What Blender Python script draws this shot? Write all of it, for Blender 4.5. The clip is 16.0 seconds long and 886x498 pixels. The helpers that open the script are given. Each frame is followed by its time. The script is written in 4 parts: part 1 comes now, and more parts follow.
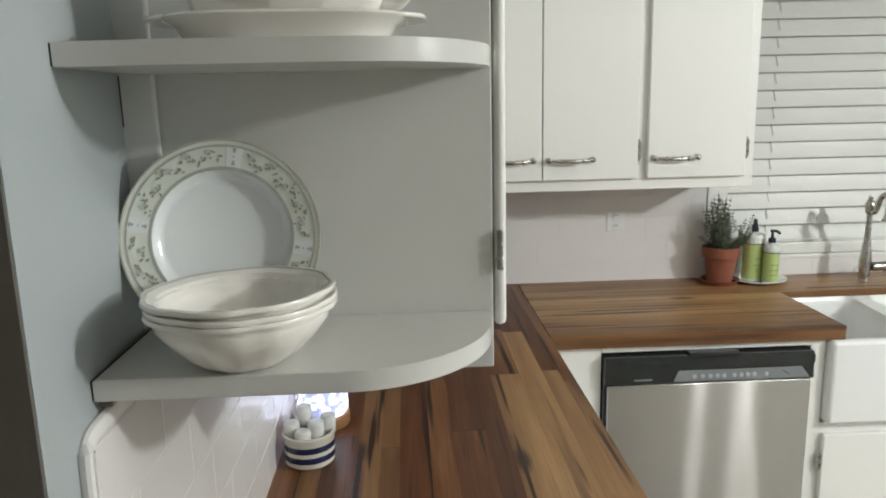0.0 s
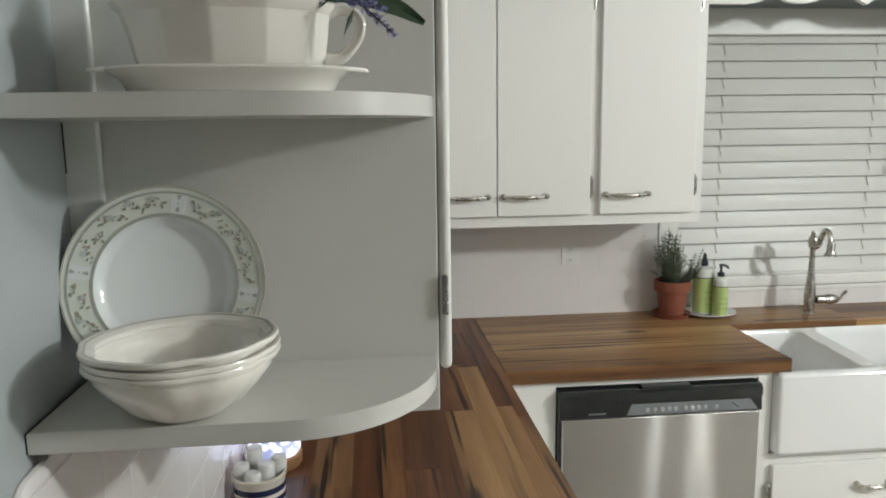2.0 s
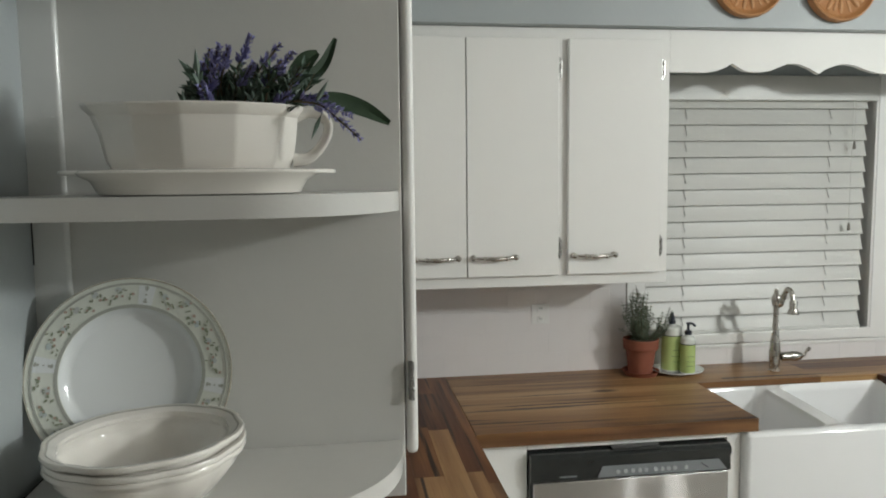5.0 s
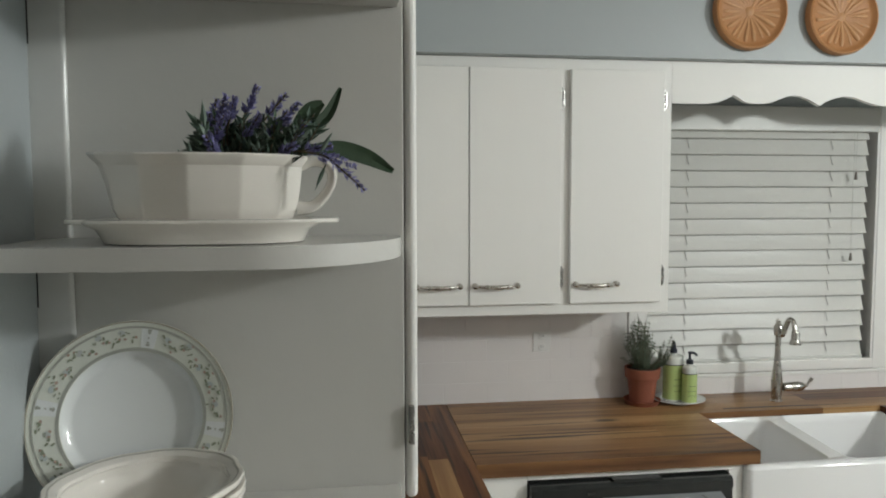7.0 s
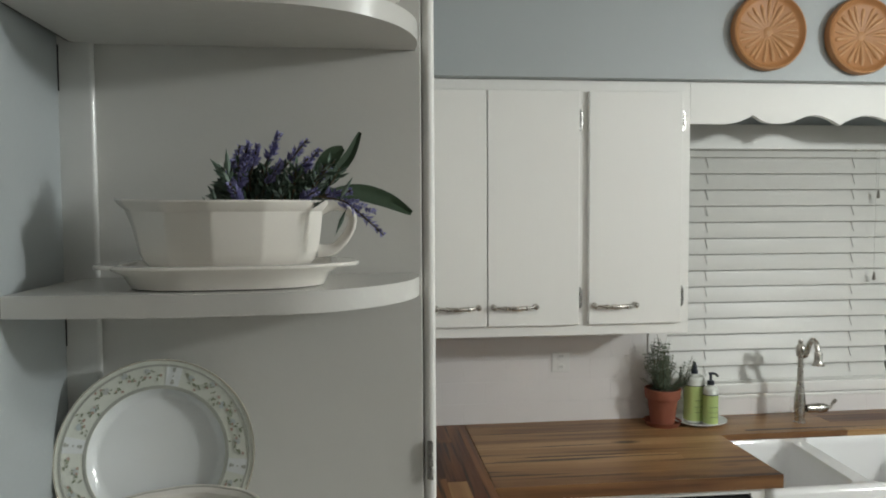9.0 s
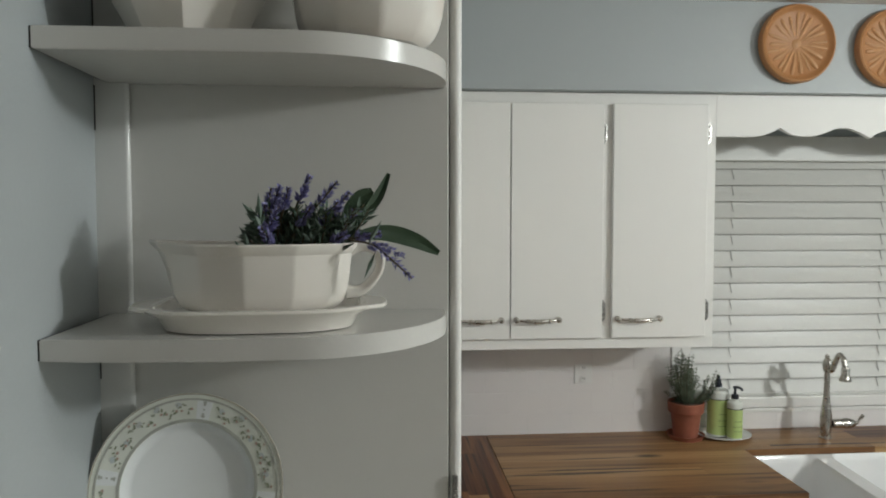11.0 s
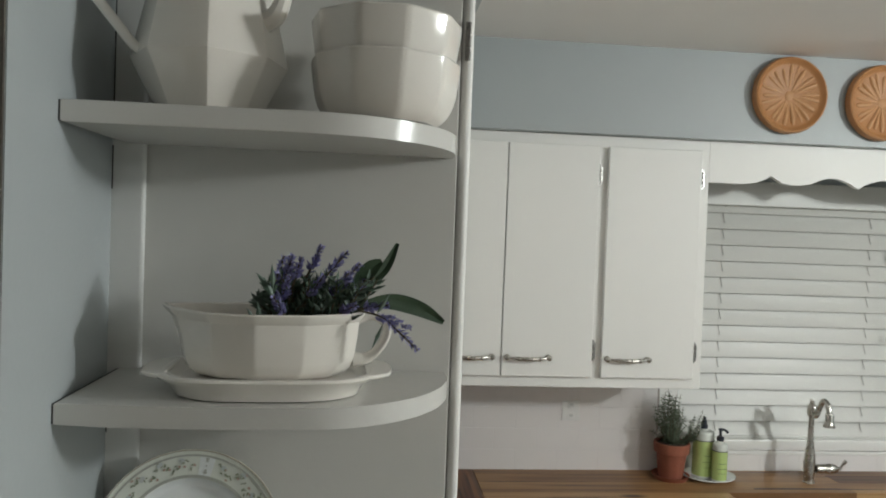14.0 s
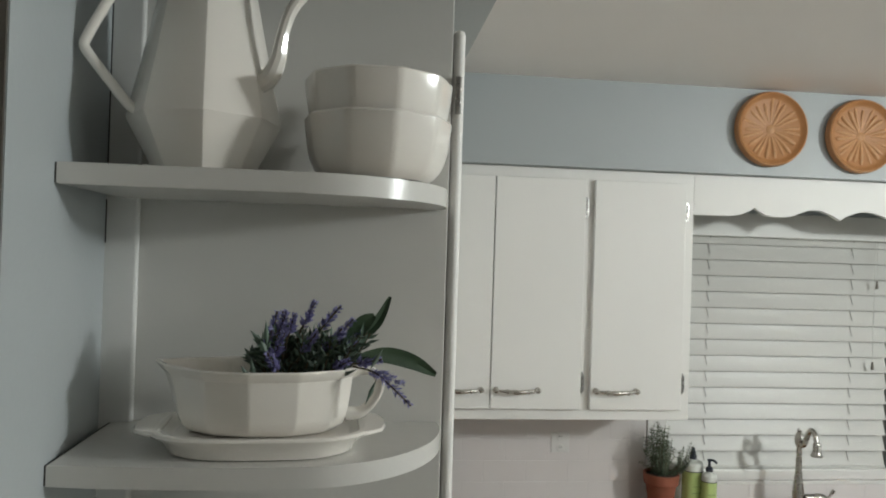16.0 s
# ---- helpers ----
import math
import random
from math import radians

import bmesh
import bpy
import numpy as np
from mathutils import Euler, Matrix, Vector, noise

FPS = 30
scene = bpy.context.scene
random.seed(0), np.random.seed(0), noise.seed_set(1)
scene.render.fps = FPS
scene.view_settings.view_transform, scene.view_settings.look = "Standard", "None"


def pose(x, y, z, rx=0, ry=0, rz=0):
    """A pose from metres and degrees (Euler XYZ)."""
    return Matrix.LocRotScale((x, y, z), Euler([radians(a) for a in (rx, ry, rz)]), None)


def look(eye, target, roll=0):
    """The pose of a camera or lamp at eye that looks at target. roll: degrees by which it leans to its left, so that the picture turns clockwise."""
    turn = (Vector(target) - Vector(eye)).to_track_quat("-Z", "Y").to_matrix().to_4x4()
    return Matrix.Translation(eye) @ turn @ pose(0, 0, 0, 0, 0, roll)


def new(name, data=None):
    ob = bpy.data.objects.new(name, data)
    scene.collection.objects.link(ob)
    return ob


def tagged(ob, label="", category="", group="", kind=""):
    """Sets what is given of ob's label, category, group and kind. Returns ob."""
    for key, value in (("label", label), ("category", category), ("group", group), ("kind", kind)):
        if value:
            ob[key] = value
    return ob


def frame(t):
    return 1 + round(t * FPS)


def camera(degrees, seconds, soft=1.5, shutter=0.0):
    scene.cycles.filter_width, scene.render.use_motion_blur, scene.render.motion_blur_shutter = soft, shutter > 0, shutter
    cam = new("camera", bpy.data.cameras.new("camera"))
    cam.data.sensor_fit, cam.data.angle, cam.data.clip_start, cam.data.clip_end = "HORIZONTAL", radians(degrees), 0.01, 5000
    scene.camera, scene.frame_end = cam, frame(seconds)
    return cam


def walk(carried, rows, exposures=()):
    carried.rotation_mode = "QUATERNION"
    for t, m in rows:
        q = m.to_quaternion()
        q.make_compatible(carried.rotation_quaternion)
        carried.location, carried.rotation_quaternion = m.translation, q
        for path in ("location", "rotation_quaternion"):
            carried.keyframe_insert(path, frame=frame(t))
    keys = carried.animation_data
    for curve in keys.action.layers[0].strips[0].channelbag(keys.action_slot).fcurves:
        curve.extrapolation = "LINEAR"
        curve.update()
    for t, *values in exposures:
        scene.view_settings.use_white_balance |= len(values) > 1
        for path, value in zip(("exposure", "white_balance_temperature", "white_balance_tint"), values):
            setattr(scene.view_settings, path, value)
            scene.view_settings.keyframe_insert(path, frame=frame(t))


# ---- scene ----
cam = camera(62.5, 16.0, soft=1.9)
PATH = [
    (0, (0.263, -0.738, 1.558), (0.352, 1.22, 1.161), -1.3),
    (0.5, (0.268, -0.739, 1.562), (0.386, 1.221, 1.185), -1.2),
    (1, (0.272, -0.744, 1.567), (0.412, 1.219, 1.212), -1.2),
    (1.5, (0.274, -0.744, 1.571), (0.438, 1.221, 1.235), -1.0),
    (2, (0.279, -0.747, 1.575), (0.476, 1.218, 1.257), -0.8),
    (2.5, (0.285, -0.752, 1.583), (0.504, 1.214, 1.291), -0.8),
    (3, (0.289, -0.761, 1.587), (0.529, 1.208, 1.326), -0.8),
    (3.5, (0.292, -0.763, 1.592), (0.551, 1.206, 1.354), -0.7),
    (4, (0.29, -0.761, 1.601), (0.566, 1.208, 1.383), -0.8),
    (6.5, (0.284, -0.759, 1.639), (0.548, 1.218, 1.485), -0.3),
    (7, (0.286, -0.762, 1.645), (0.555, 1.215, 1.508), -0.1),
    (7.5, (0.286, -0.763, 1.65), (0.555, 1.215, 1.529), -0.1),
    (8, (0.286, -0.764, 1.657), (0.551, 1.215, 1.551), -0.2),
    (8.5, (0.286, -0.768, 1.664), (0.524, 1.215, 1.562), -0.3),
    (11, (0.28, -0.775, 1.711), (0.44, 1.216, 1.609), 0.0),
    (11.5, (0.274, -0.776, 1.721), (0.393, 1.217, 1.599), 0.4),
    (12, (0.271, -0.777, 1.731), (0.383, 1.216, 1.608), 1.0),
    (12.5, (0.269, -0.78, 1.74), (0.403, 1.212, 1.62), 1.4),
    (13, (0.266, -0.784, 1.746), (0.436, 1.205, 1.638), 1.8),
    (13.5, (0.264, -0.789, 1.755), (0.444, 1.201, 1.672), 2.0),
    (14, (0.261, -0.793, 1.762), (0.45, 1.198, 1.712), 2.1),
    (14.5, (0.261, -0.796, 1.77), (0.462, 1.194, 1.736), 2.2),
    (15, (0.259, -0.801, 1.778), (0.47, 1.188, 1.767), 2.2),
    (15.5, (0.258, -0.801, 1.785), (0.478, 1.187, 1.79), 2.1),
    (16, (0.254, -0.801, 1.791), (0.477, 1.186, 1.808), 1.8),
]
walk(cam, [(t, look(eye, target, roll)) for t, eye, target, roll in PATH],
     [(0.0, 0.29), (1.0, 0.22), (3.0, 0.00), (4.5, -0.11), (9.0, -0.14), (12.0, -0.15), (16.0, -0.13)])

# ---- world and light: a kitchen at night, lit by ceiling lamps ----
world = bpy.data.worlds.new("night")
scene.world = world
world.use_nodes = True
world.node_tree.nodes["Background"].inputs[0].default_value = (0.02, 0.025, 0.04, 1)
world.node_tree.nodes["Background"].inputs[1].default_value = 0.3


def lamp(name, place, watts, radius, colour):
    data = bpy.data.lights.new(name, "POINT")
    data.energy, data.shadow_soft_size, data.color = watts, radius, colour
    ob = new(name, data)
    ob.location = place
    return ob


lamp("ceiling_lamp_kitchen", (3.25, -0.86, 2.262), 134, 0.09, (0.945, 1.0, 0.975))
lamp("ceiling_lamp_table", (1.915, -0.46, 2.2), 7.5, 0.045, (0.95, 1.0, 0.98))
lamp("ceiling_lamp_table", (2.165, -0.46, 2.2), 6.5, 0.045, (0.95, 1.0, 0.98))
lamp("ceiling_lamp_dining", (2.95, -2.4, 2.15), 11, 0.06, (0.97, 1.0, 0.95))


# ---- materials ----
def nodes_of(name):
    m = bpy.data.materials.new(name)
    m.use_nodes = True
    nt = m.node_tree
    return m, nt, nt.nodes["Principled BSDF"]


def node(nt, kind, **values):
    n = nt.nodes.new(kind)
    for k, v in values.items():
        n.inputs[k.replace("_", " ")].default_value = v
    return n


def mixer(nt, fac, a, b):
    n = nt.nodes.new("ShaderNodeMix")
    n.data_type = "RGBA"
    for sock, v in ((n.inputs[0], fac), (n.inputs[6], a), (n.inputs[7], b)):
        if isinstance(v, (int, float)):
            sock.default_value = v
        elif isinstance(v, tuple):
            sock.default_value = (*v[:3], 1)
        else:
            nt.links.new(v, sock)
    return n.outputs[2]


def ramp(nt, fac, lo, hi):
    n = nt.nodes.new("ShaderNodeMapRange")
    n.inputs[1].default_value, n.inputs[2].default_value = lo, hi
    nt.links.new(fac, n.inputs[0])
    return n.outputs[0]


def noise_at(nt, scale, detail=3.0, stretch=(1, 1, 1), shift=False):
    tc = nt.nodes.new("ShaderNodeTexCoord")
    mp = nt.nodes.new("ShaderNodeMapping")
    mp.inputs["Scale"].default_value = stretch
    nt.links.new(tc.outputs["Object"], mp.inputs["Vector"])
    if shift:
        info = nt.nodes.new("ShaderNodeObjectInfo")
        mul = nt.nodes.new("ShaderNodeVectorMath")
        mul.operation = "SCALE"
        mul.inputs[0].default_value = (37.0, 53.0, 71.0)
        nt.links.new(info.outputs["Random"], mul.inputs["Scale"])
        nt.links.new(mul.outputs[0], mp.inputs["Location"])
    n = node(nt, "ShaderNodeTexNoise", Scale=scale, Detail=detail)
    nt.links.new(mp.outputs[0], n.inputs["Vector"])
    return n.outputs[0]


def surface(name, a, b, rough=0.4, metal=0.0, scale=6.0, fine=120.0, bump=0.05, coat=0.0, stretch=(1, 1, 1), spread=0.08, deep=0.002):
    """Two tones in large soft patches, fine grain in relief and gloss."""
    m, nt, p = nodes_of(name)
    big, small = noise_at(nt, scale, 4.0, stretch), noise_at(nt, fine, 3.0, stretch)
    nt.links.new(mixer(nt, ramp(nt, big, 0.2, 0.8), a, b), p.inputs["Base Color"])
    r = nt.nodes.new("ShaderNodeMapRange")
    r.inputs[3].default_value, r.inputs[4].default_value = max(rough - spread, 0.02), rough + spread
    nt.links.new(big, r.inputs[0])
    nt.links.new(r.outputs[0], p.inputs["Roughness"])
    p.inputs["Metallic"].default_value = metal
    p.inputs["Coat Weight"].default_value = coat
    p.inputs["Coat Roughness"].default_value = 0.08
    if bump:
        bp = node(nt, "ShaderNodeBump", Strength=bump, Distance=deep)
        nt.links.new(small, bp.inputs["Height"])
        nt.links.new(bp.outputs[0], p.inputs["Normal"])
    return m


CABINET = surface("cabinet_paint", (0.83, 0.82, 0.79), (0.805, 0.79, 0.76), 0.47, scale=3, fine=60, bump=0.12, stretch=(1, 1, 0.25))
# White held below CABINET's, so some of the shade sits in the colour.
SHELF = surface("shelf_white_dimmed", (0.635, 0.625, 0.595), (0.61, 0.60, 0.57), 0.25, scale=2.2, fine=70, bump=0.12, spread=0.025)
WALL = surface("wall_paint_blue_grey", (0.395, 0.426, 0.434), (0.375, 0.406, 0.415), 0.42, scale=2.5, fine=160, bump=0.16)
# For an unseen wall; kept dull to hold down bounced light.
WALL_WARM = surface("unseen_wall_grey", (0.44, 0.43, 0.41), (0.40, 0.39, 0.37), 0.6, scale=2, fine=150, bump=0.2)
# Dark taupe; on the wall end it stands in for shade.
WALL_END = surface("dark_taupe", (0.12, 0.107, 0.092), (0.10, 0.088, 0.075), 0.5, scale=4, fine=120, bump=0.2)
CEILING = surface("ceiling_paint", (0.86, 0.83, 0.80), (0.83, 0.80, 0.77), 0.7, scale=2, fine=220, bump=0.3)
TRIM = surface("trim_paint", (0.80, 0.79, 0.77), (0.77, 0.76, 0.74), 0.3, scale=4, fine=60, bump=0.1)
GLOSS = surface("gloss_paint", (0.70, 0.70, 0.68), (0.67, 0.67, 0.65), 0.14, scale=5, fine=70, bump=0.05)
# For the unseen floor; kept pale to bounce light upward.
FLOOR = surface("floor_bounce_oak", (0.41, 0.37, 0.32), (0.33, 0.295, 0.255), 0.4, scale=5, fine=40, bump=0.2, stretch=(0.2, 3, 1))
GROUT = surface("grout", (0.73, 0.705, 0.695), (0.69, 0.67, 0.66), 0.8, scale=12, fine=300, bump=0.4)
TILE = surface("glazed_tile", (0.775, 0.745, 0.735), (0.75, 0.72, 0.71), 0.20, scale=9, fine=14, bump=0.025, coat=0.08, spread=0.05)
CERAMIC = surface("cream_glaze", (0.85, 0.815, 0.76), (0.82, 0.78, 0.72), 0.105, scale=8, fine=35, bump=0.05, coat=0.4, spread=0.025)
CERAMIC_EDGE = surface("glaze_rim_line", (0.50, 0.48, 0.43), (0.44, 0.42, 0.37), 0.2, scale=40, fine=60, bump=0.03)
PORCELAIN = surface("white_porcelain", (0.80, 0.82, 0.82), (0.78, 0.80, 0.80), 0.09, scale=8, fine=40, bump=0.02, coat=0.5, spread=0.03)
PLATE_BAND = surface("plate_band", (0.76, 0.775, 0.71), (0.71, 0.73, 0.66), 0.14, scale=60, fine=60, bump=0.02, coat=0.4, spread=0.04)
PLATE_GREY = surface("plate_line", (0.46, 0.46, 0.41), (0.38, 0.39, 0.35), 0.2, scale=80, fine=80, bump=0.02)
GOLD = surface("worn_gilt", (0.80, 0.76, 0.64), (0.74, 0.69, 0.57), 0.25, 0.6, scale=40, fine=80, bump=0.03)
LEAF_PRINT = surface("printed_leaf", (0.24, 0.275, 0.19), (0.35, 0.37, 0.28), 0.18, scale=120, fine=90, bump=0.02)
BUD_PRINT = surface("printed_bud", (0.50, 0.37, 0.31), (0.44, 0.33, 0.27), 0.18, scale=120, fine=90, bump=0.02)
BLOOM_PRINT = surface("printed_bloom", (0.50, 0.57, 0.58), (0.56, 0.56, 0.54), 0.18, scale=120, fine=90, bump=0.02)
SINK = surface("fireclay", (0.83, 0.83, 0.83), (0.80, 0.80, 0.80), 0.10, scale=4, fine=25, bump=0.04, coat=0.5, spread=0.04)
NICKEL = surface("brushed_nickel", (0.58, 0.55, 0.51), (0.50, 0.475, 0.44), 0.27, 1.0, scale=30, fine=300, bump=0.0)
HINGE = surface("aged_hinge_metal", (0.58, 0.57, 0.55), (0.26, 0.25, 0.24), 0.28, 1.0, scale=90, fine=200, bump=0.1)
CHROME = surface("chrome", (0.62, 0.62, 0.62), (0.52, 0.52, 0.52), 0.16, 1.0, scale=30, fine=200, bump=0.04)
BLACK = surface("black_plastic", (0.012, 0.015, 0.015), (0.02, 0.022, 0.022), 0.20, scale=20, fine=200, bump=0.01)
KEYPAD = surface("grey_keypad", (0.20, 0.21, 0.22), (0.17, 0.18, 0.19), 0.35, scale=20, fine=200, bump=0.05)
BUTTON = surface("button_grey", (0.42, 0.43, 0.44), (0.36, 0.37, 0.38), 0.35, scale=20, fine=200, bump=0.03)
GAP = surface("dark_gap", (0.03, 0.028, 0.025), (0.02, 0.02, 0.018), 0.8, bump=0)
BLIND = surface("blind_slat", (0.58, 0.575, 0.545), (0.55, 0.545, 0.515), 0.38, scale=8, fine=80, bump=0.06, stretch=(0.2, 1, 1))
CORD = surface("blind_cord", (0.22, 0.20, 0.175), (0.18, 0.165, 0.145), 0.8, scale=60, fine=400, bump=0.2)
TERRACOTTA = surface("terracotta", (0.275, 0.085, 0.046), (0.225, 0.068, 0.038), 0.7, scale=25, fine=180, bump=0.25)
SOIL = surface("potting_soil", (0.03, 0.022, 0.016), (0.05, 0.035, 0.025), 0.95, scale=90, fine=300, bump=0.8, deep=0.004)
NEEDLE = surface("rosemary_needle", (0.092, 0.128, 0.080), (0.155, 0.20, 0.135), 0.55, scale=60, fine=300, bump=0.1)
STEM = surface("woody_stem", (0.12, 0.09, 0.05), (0.08, 0.07, 0.04), 0.8, scale=60, fine=300, bump=0.2)
GREEN_LEAF = surface("artificial_leaf", (0.065, 0.108, 0.078), (0.10, 0.150, 0.110), 0.5, scale=60, fine=260, bump=0.2)
SILVER_LEAF = surface("silvery_leaf", (0.10, 0.145, 0.115), (0.16, 0.205, 0.17), 0.6, scale=60, fine=260, bump=0.1)
BROAD_LEAF = surface("broad_leaf", (0.02, 0.045, 0.022), (0.035, 0.065, 0.03), 0.4, scale=50, fine=160, bump=0.25)
LAVENDER = surface("lavender_floret", (0.215, 0.205, 0.43), (0.30, 0.29, 0.54), 0.7, scale=160, fine=300, bump=0.1)
SOAP_LABEL = surface("green_soap", (0.50, 0.62, 0.25), (0.45, 0.57, 0.21), 0.25, scale=20, fine=80, bump=0.03, coat=0.3)
BOTTLE = surface("milky_bottle", (0.72, 0.74, 0.70), (0.68, 0.70, 0.66), 0.22, scale=20, fine=80, bump=0.03)
PUMP_BLUE = surface("dark_pump", (0.02, 0.025, 0.035), (0.03, 0.035, 0.05), 0.3, scale=20, fine=80, bump=0.03)
PRINT_DARK = surface("label_print", (0.15, 0.24, 0.06), (0.12, 0.2, 0.05), 0.4, bump=0)
CLAY_PLAQUE = surface("carved_orange_wood", (0.40, 0.180, 0.066), (0.49, 0.235, 0.092), 0.5, scale=14, fine=90, bump=0.35)
CLAY_RIDGE = surface("worn_ridge", (0.56, 0.30, 0.130), (0.46, 0.225, 0.090), 0.5, scale=30, fine=90, bump=0.3)
NAVY = surface("navy_glaze", (0.013, 0.018, 0.055), (0.02, 0.026, 0.075), 0.2, scale=40, fine=90, bump=0.04)
STONEWARE = surface("stoneware_glaze", (0.70, 0.66, 0.58), (0.64, 0.60, 0.53), 0.25, scale=20, fine=90, bump=0.06)
PLASTIC_WHITE = surface("white_plastic", (0.74, 0.74, 0.72), (0.70, 0.70, 0.68), 0.35, scale=20, fine=90, bump=0.03)
WOOD_BASE = surface("plain_wood", (0.33, 0.17, 0.08), (0.26, 0.13, 0.06), 0.45, scale=20, fine=120, bump=0.2, stretch=(0.3, 2, 2))
OUTLET = surface("outlet_plastic", (0.76, 0.755, 0.74), (0.74, 0.735, 0.72), 0.3, scale=20, fine=90, bump=0.02)


def steel():
    """Steel brushed across: the lamps stand in it as upright streaks."""
    m, nt, p = nodes_of("brushed_steel")
    grain = noise_at(nt, 40, 3.0, (0.05, 1, 10))
    gl = nt.nodes.new("ShaderNodeBsdfAnisotropic")
    gl.inputs["Roughness"].default_value, gl.inputs["Anisotropy"].default_value = 0.19, 0.90
    nt.links.new(mixer(nt, grain, (0.49, 0.472, 0.462), (0.58, 0.562, 0.552)), gl.inputs["Color"])
    tan = nt.nodes.new("ShaderNodeTangent")
    tan.direction_type, tan.axis = "RADIAL", "Z"
    nt.links.new(tan.outputs[0], gl.inputs["Tangent"])
    nt.links.new(gl.outputs[0], nt.nodes["Material Output"].inputs["Surface"])
    return m


STEEL = steel()


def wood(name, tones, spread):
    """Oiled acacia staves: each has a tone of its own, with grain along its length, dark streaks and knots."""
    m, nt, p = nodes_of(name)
    info = nt.nodes.new("ShaderNodeObjectInfo")
    cr = nt.nodes.new("ShaderNodeValToRGB")
    while len(cr.color_ramp.elements) < len(tones):
        cr.color_ramp.elements.new(0.5)
    for e, (at, c) in zip(cr.color_ramp.elements, tones):
        e.position, e.color = at, (*c, 1)
    tone = nt.nodes.new("ShaderNodeMath")
    tone.operation = "MULTIPLY_ADD"
    tone.inputs[1].default_value = spread
    nt.links.new(info.outputs["Random"], tone.inputs[0])
    band = nt.nodes.new("ShaderNodeMapRange")
    band.inputs[1].default_value, band.inputs[2].default_value, band.inputs[3].default_value, band.inputs[4].default_value = 0.3, 0.7, -0.15, 0.58
    nt.links.new(noise_at(nt, 4.5, 4.0, (0.25, 3.0, 3.0), True), band.inputs[0])
    nt.links.new(band.outputs[0], tone.inputs[2])
    nt.links.new(tone.outputs[0], cr.inputs[0])
    streak = noise_at(nt, 9, 5.0, (0.10, 3, 3), True)
    fibre = noise_at(nt, 60, 3.0, (0.10, 6, 6), True)
    patch = noise_at(nt, 3.2, 3.0, (0.6, 2.5, 2.5), True)
    c = mixer(nt, ramp(nt, streak, 0.56, 0.72), cr.outputs[0], (0.060, 0.024, 0.011))
    c = mixer(nt, ramp(nt, patch, 0.55, 0.9), c, tones[3][1])
    f = nt.nodes.new("ShaderNodeMath")
    f.operation = "MULTIPLY"
    f.inputs[1].default_value = 0.33
    nt.links.new(ramp(nt, fibre, 0.45, 0.7), f.inputs[0])
    c = mixer(nt, f.outputs[0], c, tones[1][1])
    crack = noise_at(nt, 5.5, 3.0, (0.22, 6, 6), True)
    c = mixer(nt, ramp(nt, crack, 0.595, 0.645), c, (0.030, 0.013, 0.007))
    info2, tc = nt.nodes.new("ShaderNodeObjectInfo"), nt.nodes.new("ShaderNodeTexCoord")
    mp = nt.nodes.new("ShaderNodeMapping")
    mp.inputs["Scale"].default_value = (2.4, 7, 0)
    nt.links.new(tc.outputs["Object"], mp.inputs["Vector"])
    mul = nt.nodes.new("ShaderNodeVectorMath")
    mul.operation = "SCALE"
    mul.inputs[0].default_value = (19.0, 43.0, 11.0)
    nt.links.new(info2.outputs["Random"], mul.inputs["Scale"])
    nt.links.new(mul.outputs[0], mp.inputs["Location"])
    knot = node(nt, "ShaderNodeTexVoronoi", Scale=1.0)
    nt.links.new(mp.outputs[0], knot.inputs["Vector"])
    inv = nt.nodes.new("ShaderNodeMapRange")
    inv.inputs[1].default_value, inv.inputs[2].default_value, inv.inputs[3].default_value, inv.inputs[4].default_value = 0.06, 0.14, 0.9, 0.0
    nt.links.new(knot.outputs["Distance"], inv.inputs[0])
    c = mixer(nt, inv.outputs[0], c, (0.03, 0.014, 0.008))
    nt.links.new(c, p.inputs["Base Color"])
    r = nt.nodes.new("ShaderNodeMapRange")
    r.inputs[3].default_value, r.inputs[4].default_value = 0.30, 0.46
    nt.links.new(fibre, r.inputs[0])
    nt.links.new(r.outputs[0], p.inputs["Roughness"])
    p.inputs["Specular IOR Level"].default_value = 0.3
    bp = node(nt, "ShaderNodeBump", Strength=0.12, Distance=0.001)
    nt.links.new(fibre, bp.inputs["Height"])
    nt.links.new(bp.outputs[0], p.inputs["Normal"])
    return m


WOOD = wood("acacia_sapwood", ((0.0, (0.072, 0.030, 0.014)), (0.25, (0.180, 0.088, 0.036)), (0.5, (0.285, 0.152, 0.064)), (0.75, (0.37, 0.212, 0.092)), (1.0, (0.45, 0.275, 0.130))), 0.8)
# Reddish heartwood tones that also carry the shade under the cabinet.
WOOD_DARK = wood("acacia_dark", ((0.0, (0.016, 0.005, 0.003)), (0.3, (0.048, 0.014, 0.006)), (0.6, (0.092, 0.029, 0.011)), (0.85, (0.150, 0.055, 0.019)), (1.0, (0.23, 0.10, 0.036))), 0.85)


def glow():
    """Cut glass lit from within by a cold white bulb."""
    m, nt, p = nodes_of("lit_glass")
    v = node(nt, "ShaderNodeTexVoronoi", Scale=75.0)
    tc = nt.nodes.new("ShaderNodeTexCoord")
    nt.links.new(tc.outputs["Object"], v.inputs["Vector"])
    nt.links.new(mixer(nt, ramp(nt, v.outputs["Distance"], 0.25, 0.62), (0.84, 0.89, 1.0), (0.06, 0.08, 0.20)), p.inputs["Emission Color"])
    p.inputs["Emission Strength"].default_value = 2.2
    p.inputs["Base Color"].default_value = (0.8, 0.82, 0.9, 1)
    p.inputs["Roughness"].default_value = 0.15
    return m


LIT_GLASS = glow()


